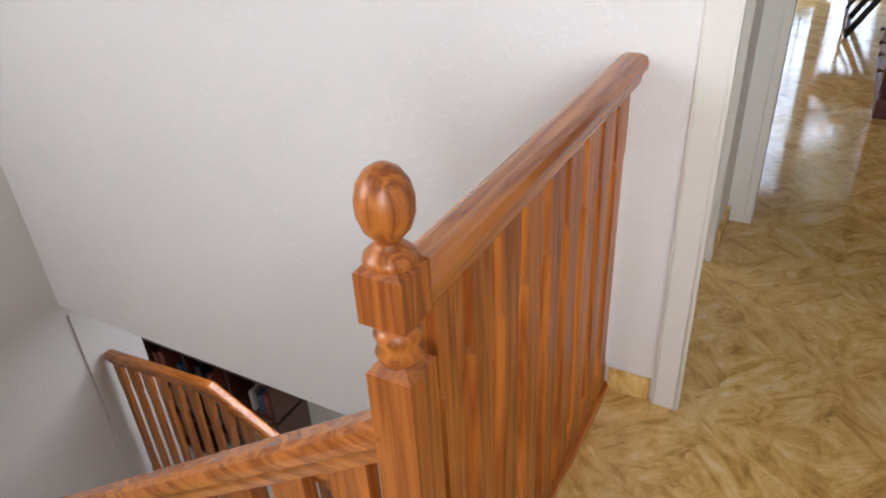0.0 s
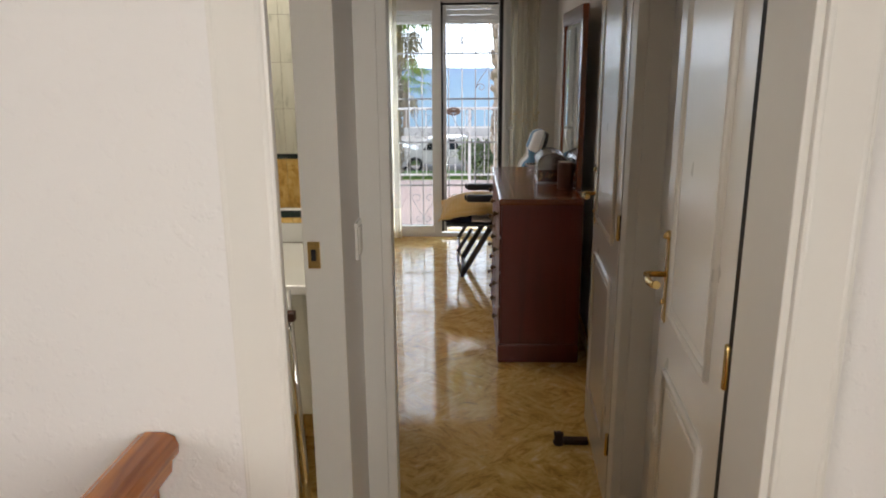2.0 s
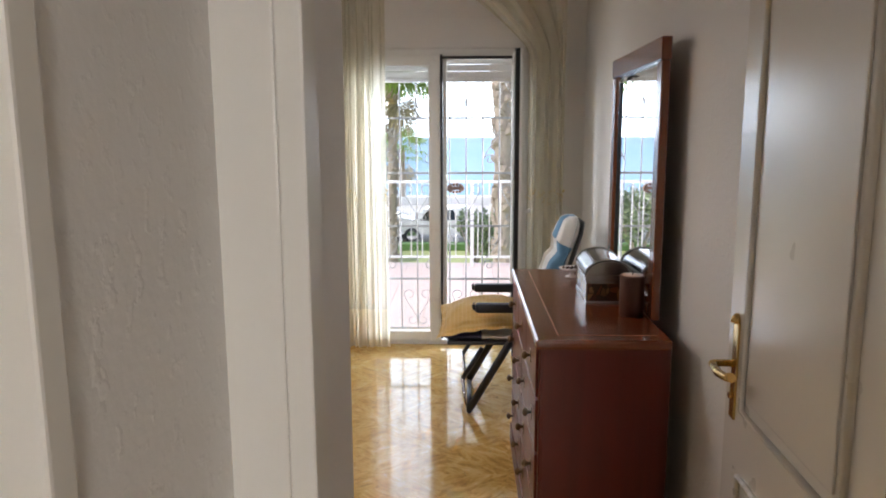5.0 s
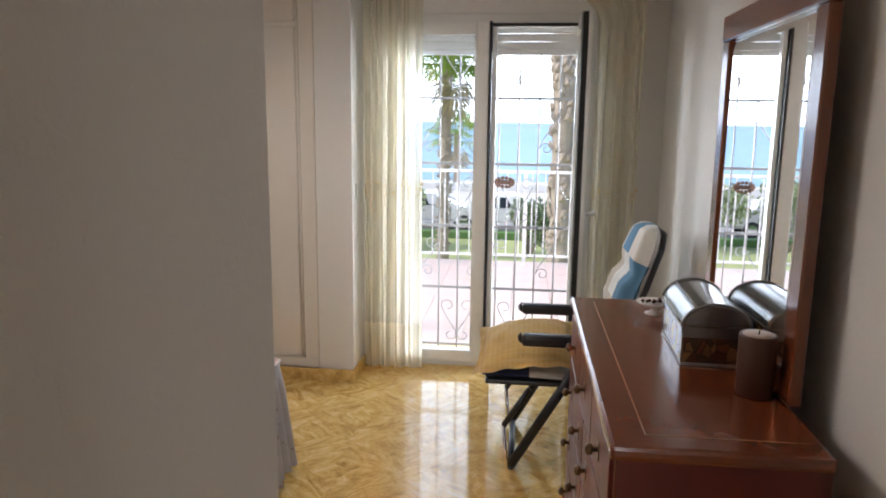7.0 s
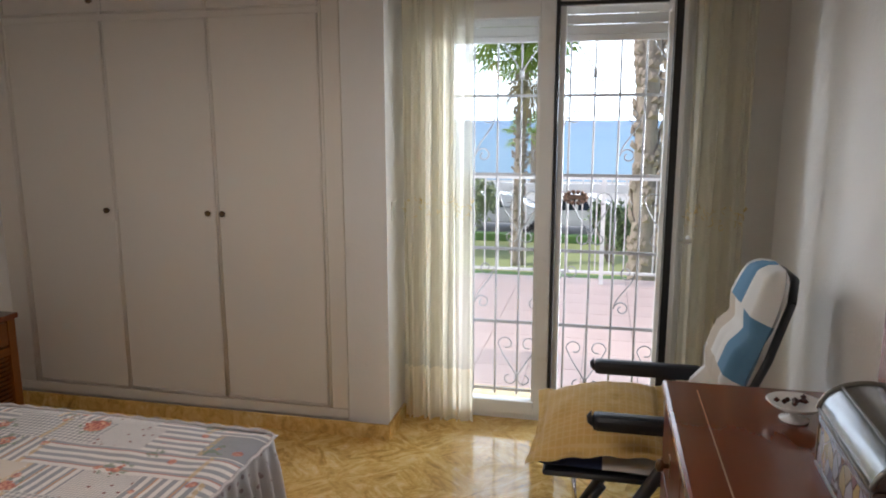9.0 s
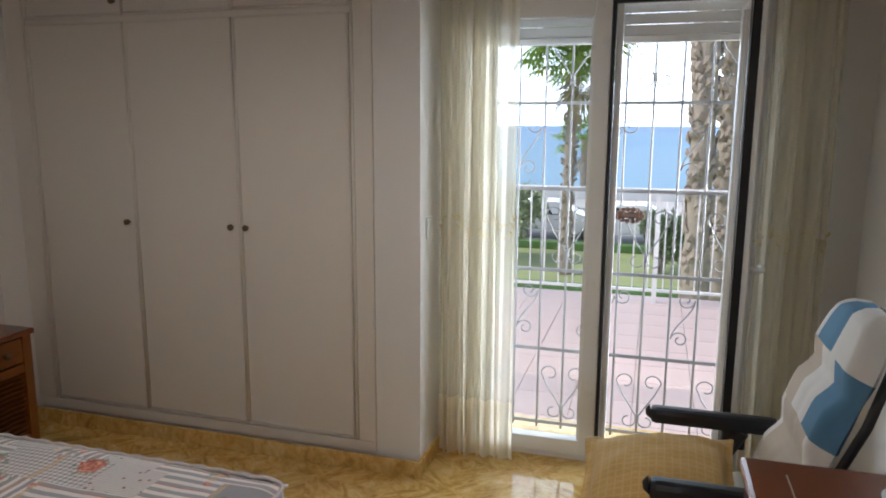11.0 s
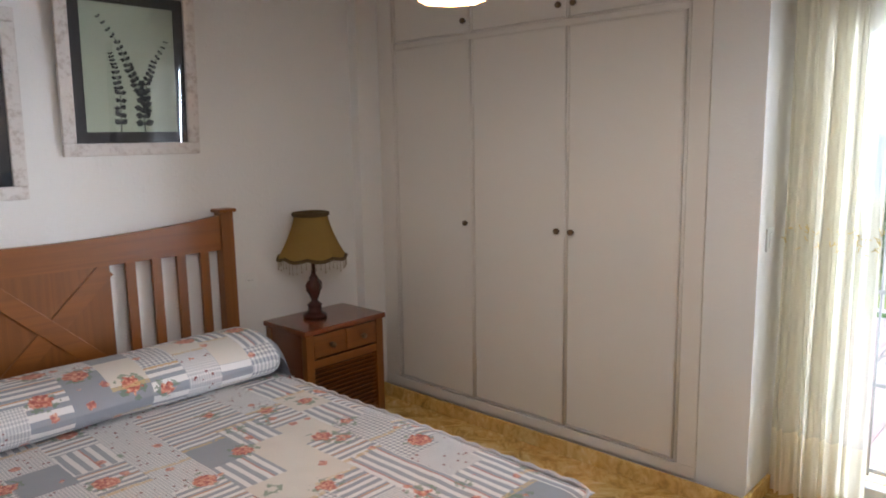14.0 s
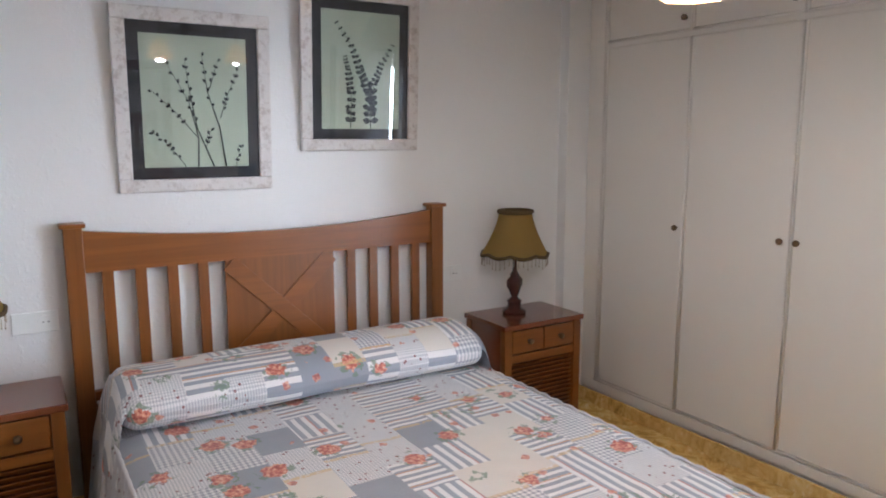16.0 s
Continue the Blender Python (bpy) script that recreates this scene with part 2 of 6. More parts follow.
def patchwork(name, axes=(0, 1), cell=0.150, ruffle=False, band=0.55):
    """Patchwork print: plain, striped, gingham and sprigged squares with rose sprays."""
    n = Nodes(name)
    s = n.xyz()
    u, v = n.math("ADD", s[axes[0]], 40.0), n.math("ADD", s[axes[1]], 40.0)
    ru = n.math("ADD", u, n.math("MULTIPLY", n.math("FLOOR", n.math("DIVIDE", v, cell)), cell * 0.37))
    cu, cv = n.math("FLOOR", n.math("DIVIDE", ru, cell * 1.25)), n.math("FLOOR", n.math("DIVIDE", v, cell))
    cmb = n.nt.nodes.new("ShaderNodeCombineXYZ")
    n.put(cmb.inputs[0], cu)
    n.put(cmb.inputs[1], cv)
    wn = n.nt.nodes.new("ShaderNodeTexWhiteNoise")
    n.put(wn.inputs["Vector"], cmb.outputs[0])
    pick = wn.outputs["Value"]

    def stripe(w, width, part):
        return n.math("LESS_THAN", n.math("FRACT", n.math("DIVIDE", w, width)), part)

    blue, cream, white, grey = (0.29, 0.305, 0.345), (0.72, 0.655, 0.58), (0.82, 0.79, 0.77), (0.34, 0.34, 0.36)
    su = n.mix(stripe(u, 0.033, 0.52), white, shade(blue, 1.05))
    su = n.mix(stripe(u, 0.090, 0.06), su, (0.60, 0.30, 0.14))
    sv = n.mix(stripe(v, 0.036, 0.52), white, shade(blue, 1.15))
    sv = n.mix(stripe(v, 0.108, 0.05), sv, (0.50, 0.22, 0.18))
    g = n.math("ADD", n.math("MULTIPLY", stripe(u, 0.018, 0.5), 0.5), n.math("MULTIPLY", stripe(v, 0.018, 0.5), 0.5))
    ging = n.mix(g, white, blue)
    fine = n.math("ADD", n.math("MULTIPLY", stripe(u, 0.010, 0.5), 0.5), n.math("MULTIPLY", stripe(v, 0.010, 0.5), 0.5))
    dots = n.mix(n.math("LESS_THAN", n.voronoi(34), 0.19), n.mix(n.math("MULTIPLY", fine, 0.7), white, blue), (0.24, 0.08, 0.08))
    col = n.mix(n.math("LESS_THAN", pick, 0.24), dots, su)
    for lo, c in ((0.38, ging), (band, sv), (0.78, blue), (0.86, dots)):
        col = n.mix(n.math("GREATER_THAN", pick, lo), col, c)
    col = n.mix(n.math("GREATER_THAN", pick, 0.93), col, cream)
    if ruffle:
        col = n.mix(n.math("LESS_THAN", n.voronoi(30), 0.22), (0.52, 0.51, 0.53), (0.30, 0.22, 0.24))
    bloom = n.math("ADD", n.voronoi(5.4), n.math("MULTIPLY", n.noise(60, detail=3), 0.22))
    bud = n.math("ADD", n.voronoi(9.5), n.math("MULTIPLY", n.noise(80, detail=3), 0.20))
    if not ruffle:
        leaf = n.math("MULTIPLY", n.math("LESS_THAN", bloom, 0.43), n.math("GREATER_THAN", n.noise(34), 0.52))
        col = n.mix(n.math("MULTIPLY", leaf, 0.75), col, (0.14, 0.22, 0.13))
        red = n.ramp(n.noise(75, detail=3), [(0.36, (0.34, 0.05, 0.035)), (0.50, (0.62, 0.17, 0.10)), (0.64, (0.80, 0.46, 0.30))])
        col = n.mix(n.math("LESS_THAN", bloom, 0.335), col, red)
        col = n.mix(n.math("MULTIPLY", n.math("LESS_THAN", bud, 0.25), 0.85), col, red)
        gold = n.math("MULTIPLY", n.math("LESS_THAN", n.math("FRACT", n.math("DIVIDE", ru, cell * 3.75)), 0.030), n.math("GREATER_THAN", n.noise(70), 0.44))
        col = n.mix(n.math("MULTIPLY", gold, 0.7), col, (0.66, 0.46, 0.20))
    col = n.mix(n.math("MULTIPLY", n.noise(3, detail=3), 0.25), col, shade(grey, 0.9))
    n.bump(n.math("ADD", n.noise(240, detail=2), n.math("MULTIPLY", n.noise(18), 1.5)), 0.25, 0.004)
    return n.set(col, 0.85, Sheen_Weight=0.2)


def emitter(name, c, strength):
    n = Nodes(name)
    return n.set(c, 0.4, Emission_Color=c, Emission_Strength=strength)


M_WALL = stucco("wall_paint", (0.80, 0.785, 0.765))
M_ROUGHCAST = stucco("roughcast_wall_paint", (0.80, 0.785, 0.765), 0.19)
M_CEIL = plain("ceiling_paint", (0.82, 0.81, 0.79), 0.7, var=0.03)
M_DOOR = plain("door_lacquer", (0.78, 0.745, 0.685), 0.30, var=0.03, scale=2, fine=45, bump=0.03, Coat_Weight=0.8, Coat_Roughness=0.2)
M_TRIM = plain("trim_lacquer", (0.77, 0.75, 0.70), 0.32, var=0.05, scale=3, fine=50, bump=0.08)
M_WARD = plain("wardrobe_lacquer", (0.76, 0.715, 0.655), 0.42, var=0.03, scale=1.5, fine=60, bump=0.05)
M_PVC = plain("white_pvc", (0.82, 0.82, 0.80), 0.3, var=0.03)
M_FLOOR = marble_floor("yellow_marble_floor", 0.075)
M_BASE = marble_floor("yellow_marble_skirting", 0.2, False)
M_AMBER = marble_floor("amber_marble_tile", 0.15, False)
M_GREY = grey_marble("grey_veined_marble")
M_BLACKTILE = plain("black_green_tile", (0.015, 0.03, 0.027), 0.15, var=0.3)
M_PINE = wood("varnished_pine", (0.17, 0.034, 0.004), (0.56, 0.19, 0.028), 2, 0.33, 46, 0.04, coat=0.08)
M_PINE_Y = wood("varnished_pine_along", (0.20, 0.044, 0.005), (0.56, 0.195, 0.030), 1, 0.22, 38)
M_PINE_X = wood("varnished_pine_across", (0.20, 0.044, 0.005), (0.56, 0.195, 0.030), 0, 0.22, 38)
M_MAHOG = wood("mahogany", (0.070, 0.005, 0.003), (0.145, 0.010, 0.005), 2, 0.34, 22, bump=0.02, coat=0.0)
M_MAHOG_TOP = wood("mahogany_top", (0.15, 0.036, 0.013), (0.20, 0.050, 0.018), 1, 0.16, 9, bump=0.02, coat=0.5)
M_HONEY = wood("honey_wood", (0.175, 0.056, 0.007), (0.25, 0.084, 0.011), 2, 0.36, 34, 0.035, bump=0.02, coat=0.08)
M_HONEY_Y = wood("honey_wood_along", (0.19, 0.060, 0.008), (0.27, 0.090, 0.012), 1, 0.34, 34, 0.035, bump=0.02, coat=0.08)
M_REDTOP = wood("red_brown_top", (0.15, 0.040, 0.014), (0.21, 0.058, 0.021), 1, 0.18, 10, bump=0.02, coat=0.5)
M_DARKWOOD = wood("dark_bookcase_wood", (0.035, 0.010, 0.006), (0.09, 0.028, 0.014), 2, 0.35, 12)
M_BRASS = plain("brass", (0.70, 0.50, 0.20), 0.25, 1.0, var=0.1)
M_BRONZE = plain("aged_bronze", (0.22, 0.15, 0.09), 0.35, 0.9, var=0.25)
M_CHROME = plain("chrome", (0.75, 0.75, 0.77), 0.1, 1.0, var=0.03)
M_STEEL = plain("galvanised_steel", (0.45, 0.45, 0.46), 0.4, 0.9)
M_BLACK = plain("black_plastic", (0.018, 0.019, 0.024), 0.38, var=0.25)
# black rubber, also used for the shade in hinge gaps, latch and pin holes
M_GASKET_GAP = plain("black_gasket_and_gap", (0.006, 0.006, 0.007), 0.5, var=0.2)
M_GRILLE = plain("grey_painted_iron", (0.36, 0.35, 0.345), 0.45, var=0.15, fine=30, bump=0.2)
M_RUST = plain("rusty_lock", (0.24, 0.14, 0.10), 0.7, 0.3, var=0.4, fine=60, bump=0.6)
M_RAILWHITE = plain("white_painted_iron", (0.80, 0.79, 0.77), 0.45, var=0.05)
M_CURTAIN = cloth_sheer("ivory_sheer", (0.92, 0.88, 0.74), 0.30)
M_CURTAIN_HEM = cloth_sheer("ivory_sheer_hem", (0.90, 0.835, 0.68), 0.06)
M_GOLDTHREAD = plain("gold_embroidery", (0.66, 0.52, 0.22), 0.6, var=0.3, fine=120, bump=0.5)
M_GLASS = glass("pane_glass", (0.97, 0.98, 0.98))
M_PICGLASS = glass("picture_glass", (1, 1, 1), 1.0)
M_MIRROR = Nodes("mirror_silver").set((0.9, 0.9, 0.9), 0.015, 1.0)
M_BED = patchwork("patchwork_bedspread")
M_BOLSTER = patchwork("patchwork_bolster", (0, 1), 0.135, band=0.44)
M_RUFFLE = patchwork("bedspread_ruffle", (1, 2), ruffle=True)
M_PIPING = plain("piping_cord", (0.62, 0.60, 0.60), 0.8, var=0.25, fine=150, bump=0.5)
M_SHADE = cloth_sheer("olive_gold_shade", (0.44, 0.30, 0.10), 0.0)
M_SHADETRIM = plain("shade_braid", (0.10, 0.062, 0.018), 0.8, var=0.3, fine=150, bump=0.5)
M_FRINGE = plain("bead_fringe", (0.45, 0.38, 0.30), 0.3, var=0.3)
M_LAMPWOOD = plain("dark_red_lamp_wood", (0.055, 0.012, 0.008), 0.22, var=0.35, scale=20)
M_CERAMIC = plain("white_ceramic", (0.86, 0.86, 0.84), 0.08, var=0.02)
M_PAPER = plain("toilet_paper", (0.85, 0.84, 0.81), 0.9, var=0.03, fine=120, bump=0.3)
M_PLASTICWHITE = plain("white_plastic", (0.80, 0.80, 0.77), 0.35, var=0.03)
_n = Nodes("whitewashed_bark")
_wear = _n.ramp(_n.noise(24, detail=7, rough=0.72), [(0.50, 0.0), (0.64, 1.0)])
_n.bump(_n.noise(60, detail=5), 0.5, 0.004)
M_FRAMEWASH = _n.set(_n.mix(_n.math("MULTIPLY", _wear, 0.42), (0.70, 0.66, 0.63), (0.26, 0.17, 0.13)), 0.65)
M_MAT = plain("black_mount", (0.03, 0.027, 0.03), 0.8, var=0.2)
M_PRINT = plain("pale_green_print", (0.50, 0.55, 0.43), 0.85, var=0.08)
M_INK = plain("charcoal_ink", (0.035, 0.04, 0.042), 0.85, var=0.4, fine=60)


def checked_cotton(name):
    n = Nodes(name)
    u, v, _w = n.xyz()
    lines = n.math("MAXIMUM", n.math("LESS_THAN", n.math("FRACT", n.math("DIVIDE", n.math("ADD", u, 9), 0.022)), 0.20),
                   n.math("LESS_THAN", n.math("FRACT", n.math("DIVIDE", n.math("ADD", v, 9), 0.022)), 0.20))
    base = n.mix(n.noise(9, detail=3), (0.66, 0.41, 0.11), (0.76, 0.52, 0.18))
    n.bump(n.math("ADD", n.noise(180, detail=2), n.math("MULTIPLY", n.noise(16, detail=3), 2.5)), 0.4, 0.005)
    return n.set(n.mix(n.math("MULTIPLY", lines, 0.32), base, (0.85, 0.70, 0.42)), 0.85, Sheen_Weight=0.2)


M_YELLOW = checked_cotton("ochre_checked_cotton")
M_CUSH = [plain("cushion_white", (0.70, 0.69, 0.66), 0.85, var=0.06), plain("cushion_blue", (0.09, 0.22, 0.36), 0.85, var=0.12),
          plain("cushion_navy", (0.018, 0.030, 0.085), 0.85, var=0.2), plain("cushion_beige", (0.50, 0.43, 0.34), 0.85, var=0.08),
          plain("cushion_pale_blue", (0.26, 0.40, 0.52), 0.85, var=0.1)]
M_CANDLE = plain("brown_wax", (0.085, 0.026, 0.014), 0.45, var=0.15)
M_WAXTOP = plain("pale_wax", (0.55, 0.42, 0.34), 0.5, var=0.1)
M_TERRACE = plain("terracotta_tile", (0.58, 0.42, 0.37), 0.5, var=0.10, scale=3, fine=60)
M_GROUT = plain("cement_grout", (0.30, 0.25, 0.22), 0.85, var=0.15)
M_DOORSTOP = plain("dark_brown_rubber", (0.03, 0.013, 0.008), 0.5, var=0.3)


def tile_dots():
    n = Nodes("white_floor_black_dots")
    s = n.xyz()
    fx = n.math("ABSOLUTE", n.math("SUBTRACT", n.math("FRACT", n.math("DIVIDE", n.math("ADD", s[0], 20), 0.16)), 0.5))
    fy = n.math("ABSOLUTE", n.math("SUBTRACT", n.math("FRACT", n.math("DIVIDE", n.math("ADD", s[1], 20), 0.16)), 0.5))
    dot = n.math("LESS_THAN", n.math("ADD", fx, fy), 0.12)
    col = n.mix(dot, n.mix(n.noise(4), (0.66, 0.65, 0.63), (0.74, 0.73, 0.71)), (0.02, 0.02, 0.025))
    return n.set(col, 0.2)


M_DOTTILE = tile_dots()

# ---- mesh helpers ----


def box(bm, x0, y0, z0, x1, y1, z1, bevel=0.0, m=None):
    r = bmesh.ops.create_cube(bm, size=1.0)
    vs = r["verts"]
    t = Matrix.Translation(((x0 + x1) / 2, (y0 + y1) / 2, (z0 + z1) / 2)) @ Matrix.Diagonal((x1 - x0, y1 - y0, z1 - z0, 1))
    bmesh.ops.transform(bm, matrix=(m @ t) if m else t, verts=vs)
    if bevel:
        es = list({e for v in vs for e in v.link_edges})
        bmesh.ops.bevel(bm, geom=es, offset=bevel, segments=2, profile=0.6, affect="EDGES")
    return bm


def boxes(*rows, bevel=0.0):
    bm = bmesh.new()
    for r in rows:
        box(bm, *r, bevel=bevel)
    return bm


def tube(bm, pts, r, n=8, cap=True):
    """A round bar along points; r is one radius or one for each point."""
    pts = [Vector(p) for p in pts]
    rings, last = [], None
    for i, p in enumerate(pts):
        d = (pts[min(i + 1, len(pts) - 1)] - pts[max(i - 1, 0)]).normalized()
        if last is None:
            a = d.orthogonal().normalized()
        else:
            a = (last - d * last.dot(d))
            a = a.normalized() if a.length > 1e-6 else d.orthogonal().normalized()
        last = a
        b = d.cross(a)
        rad = r[i] if isinstance(r, (list, tuple)) else r
        rings.append([bm.verts.new(p + a * rad * math.cos(k * 2 * math.pi / n) + b * rad * math.sin(k * 2 * math.pi / n)) for k in range(n)])
    for q, w in zip(rings, rings[1:]):
        for k in range(n):
            f = bm.faces.new((q[k], q[(k + 1) % n], w[(k + 1) % n], w[k]))
            f.smooth = True
    if cap:
        bm.faces.new(list(reversed(rings[0])))
        bm.faces.new(rings[-1])
    return bm


def lathe(bm, profile, centre=(0, 0, 0), n=24, smooth=True):
    """A turned shape from (radius, height) rows, bottom to top."""
    c = Vector(centre)
    rings = [[bm.verts.new(c + Vector((max(r, 1e-4) * math.cos(k * 2 * math.pi / n), max(r, 1e-4) * math.sin(k * 2 * math.pi / n), z))) for k in range(n)] for r, z in profile]
    for q, w in zip(rings, rings[1:]):
        for k in range(n):
            f = bm.faces.new((q[k], q[(k + 1) % n], w[(k + 1) % n], w[k]))
            f.smooth = smooth
    bm.faces.new(list(reversed(rings[0])))
    bm.faces.new(rings[-1])
    return bm


def sheet(bm, nu, nv, fn, smooth=True):
    """A surface fn(u, v) over the unit square."""
    g = [[bm.verts.new(fn(i / nu, j / nv)) for i in range(nu + 1)] for j in range(nv + 1)]
    for j in range(nv):
        for i in range(nu):
            f = bm.faces.new((g[j][i], g[j][i + 1], g[j + 1][i + 1], g[j + 1][i]))
            f.smooth = smooth
    return g


def to_object(name, bm, mat, parent=None):
    me = bpy.data.meshes.new(name)
    bm.normal_update()
    bm.to_mesh(me)
    bm.free()
    for mm in (mat if isinstance(mat, (list, tuple)) else [mat]):
        me.materials.append(mm)
    ob = new(name, me)
    if parent:
        ob.parent = parent
    return ob


def part(name, bm, mat, parent, label=""):
    ob = to_object(name, bm, mat, parent)
    return tagged(ob, label) if label else ob


def struct(name, bm, mat, label, category):
    return tagged(to_object(name, bm, mat), label, category, kind="structure")


def thing(name, label, category, group="", m=None, kind=""):
    ob = new(name)
    ob.empty_display_size = 0.1
    if m:
        ob.matrix_basis = m
    return tagged(ob, label, category, group, kind)


# ---- setting: floors, walls, ceilings ----
X_BED, Y_WARD, Y_WIN, Y_STAIR = -3.10, 6.86, 7.20, 1.885
struct("floor", boxes((-0.46, -1.6, -0.30, 0.95, 1.90, 0), (-0.46, 1.90, -0.30, 0.60, 3.05, 0), (-0.46, 3.05, -0.30, 0.80, 3.70, 0),
                      (-3.25, 3.70, -0.30, 0.80, 7.62, 0)), M_FLOOR, "polished yellow-brown marble floor with dark veins", "floor")
struct("floor_bathroom", boxes((-2.3, 2.06, -0.30, -0.46, 3.70, -0.003)), M_AMBER, "amber marble bathroom floor", "floor")
struct("ceiling", boxes((-3.42, -1.7, 2.58, 1.1, 7.62, 2.75)), M_CEIL, "plain white painted ceiling", "ceiling")
LX0, LX1 = -0.300, 0.425      # clear opening of the hall doorway
BX0, BX1 = -0.235, 0.464      # clear opening of the bedroom doorway
struct("wall_stair", boxes((-3.20, Y_STAIR, -0.55, LX0 - 0.025, 2.06, 2.58), (LX0 - 0.025, Y_STAIR, 2.09, LX1 + 0.025, 2.06, 2.58), (LX1 + 0.025, Y_STAIR, 0, 0.95, 2.03, 2.58)),
       M_ROUGHCAST, "white roughcast wall above the stairwell", "wall")
struct("wall_stair_side", boxes((-3.32, -1.6, -0.62, -3.20, 2.06, 2.58)), M_WALL, "white painted stairwell side wall", "wall")
struct("wall_hall_right", boxes((0.95, -1.6, 0, 1.05, 2.06, 2.58)), M_WALL, "white painted hall wall", "wall")
struct("wall_hall_back", boxes((-3.42, -1.7, -2.75, 1.05, -1.6, 2.58)), M_WALL, "white painted wall behind the landing", "wall")
struct("wall_corridor_left", boxes((-0.420, 2.67 + 0.03, 0, -0.330, 3.012, 2.58), (-0.435, 3.012, 0, -0.345, 3.90, 2.58), (-0.420, 2.06, 2.09, -0.330, 2.70, 2.58)), M_WALL, "off-white passage wall beside the bathroom door", "wall")
struct("wall_corridor_right", boxes((0.565, 2.06, 0, 0.68, 3.10, 2.58)), M_WALL, "off-white passage wall", "wall")
struct("wall_bedroom_door", boxes((-0.345, 3.015, 2.09, 0.60, 3.11, 2.58)), M_WALL, "white wall over the bedroom doorway", "wall")
_m = pose(0.590, 3.10, 0, 0, 0, -2.05)
bm = bmesh.new()
box(bm, 0, 0, 0, 0.12, 4.55, 2.58, m=_m)
struct("wall_bedroom_right", bm, M_WALL, "smooth white bedroom wall behind the chest of drawers", "wall")
struct("wall_bedroom_south", boxes((-3.22, 3.60, 0, -0.45, 3.70, 2.58)), M_WALL, "white bedroom wall shared with the bathroom", "wall")
struct("wall_bedroom_left", boxes((-3.22, 3.70, 0, X_BED, 7.55, 2.58), (X_BED, 6.70, 0, -3.03, 6.95, 2.58)), M_WALL, "white bedroom wall behind the bed with a shallow pilaster", "wall")
struct("wall_pillar", boxes((-1.163, Y_WARD, 0, -0.962, 7.55, 2.58)), M_WALL, "white wall pillar between wardrobe and curtain", "wall")
struct("wall_wardrobe", boxes((-3.10, 7.45, 0, -1.163, 7.55, 2.58), (-3.03, Y_WARD, 2.47, -1.163, 7.45, 2.58)), M_WALL, "white wall round the built-in wardrobe", "wall")
OX0, OX1, OZ = -0.84, 0.345, 2.055
struct("wall_window", boxes((-0.962, Y_WIN, 0, OX0, 7.40, 2.58), (OX1, Y_WIN, 0, 0.80, 7.40, 2.58), (OX0, Y_WIN, OZ, OX1, 7.40, 2.58)), M_WALL, "white window wall round the terrace door", "wall")
struct("trim_shutter_box", boxes((OX0 - 0.06, Y_WIN - 0.012, OZ + 0.01, OX1 + 0.06, Y_WIN, OZ + 0.20), bevel=0.003), M_WALL, "flat white cover of the roller shutter box", "trim")
struct("wall_bathroom_left", boxes((-2.4, 2.06, 0, -2.3, 3.60, 2.58)), M_GREY, "grey marble bathroom end wall", "wall")

bbh, bbt = 0.072, 0.014
bm = boxes((-3.03, Y_WARD - bbt - 0.03, 0, -0.948, Y_WARD - 0.03, bbh), (-0.962, Y_WARD - 0.0298, 0, -0.948, Y_WIN - bbt, bbh), (-0.962, Y_WIN - bbt, 0, OX0 - 0.02, Y_WIN, bbh),
           (X_BED, 3.70, 0, X_BED + bbt, 6.70, bbh), (-0.345, 3.11, 0, -0.331, 3.90, bbh), (-0.330, 2.78, 0, -0.316, 3.0, bbh), (-0.46, Y_STAIR - bbt, 0, -0.342, Y_STAIR, bbh), bevel=0.002)
struct("baseboard", bm, M_BASE, "yellow marble skirting along the walls", "skirting")
bm = bmesh.new()
box(bm, -bbt, 0.03, 0, 0, 4.08, bbh, 0.002, m=_m)
struct("baseboard_right", bm, M_BASE, "yellow marble skirting along the bedroom wall", "skirting")


def fluted(bm, w, h, depth, m):
    """A fluted door casing of width w and height h, its face towards -y of m."""
    box(bm, 0, -depth * 0.82, 0, w, 0, h, 0.003, m)
    for c, r in ((0.10, 0.10), (0.42, 0.055), (0.66, 0.055), (0.88, 0.11)):
        pts = [m @ Vector((c * w, -depth * 0.5, z)) for z in (0, h)]
        tube(bm, pts, r * w, 10)


def door_frame(name, x0, x1, y0, y1, zt, label, m=Matrix(), front=True, cw=0.095, lap=0.0):
    """Lining and casings of a doorway from x0 to x1 in a wall from y0 to y1."""
    ob = thing(name, label, "door frame", kind="structure", m=m)
    for a, b in ((x0 - 0.03, x0), (x1, x1 + 0.03)):
        part("jamb", boxes((a, y0 - 0.008, 0, b, y1 + 0.008, zt + 0.03), bevel=0.003), M_TRIM, ob)
    part("head_jamb", boxes((x0, y0 - 0.008, zt, x1, y1 + 0.008, zt + 0.03), bevel=0.003), M_TRIM, ob)
    if front:
        for a in (x0 - 0.012 - cw + lap, x1 + 0.012):
            bm = bmesh.new()
            fluted(bm, cw, zt + 0.1, 0.022, Matrix.Translation((a, y0, 0)))
            part("casing", bm, M_TRIM, ob)
        bm = bmesh.new()
        fluted(bm, cw, x1 - x0 + 2 * cw + 0.024 - lap, 0.022, Matrix.Translation((x0 - 0.012 - cw + lap, y0, zt + 0.012 + cw)) @ pose(0, 0, 0, 0, 90, 0))
        part("head_casing", bm, M_TRIM, ob)
    return ob


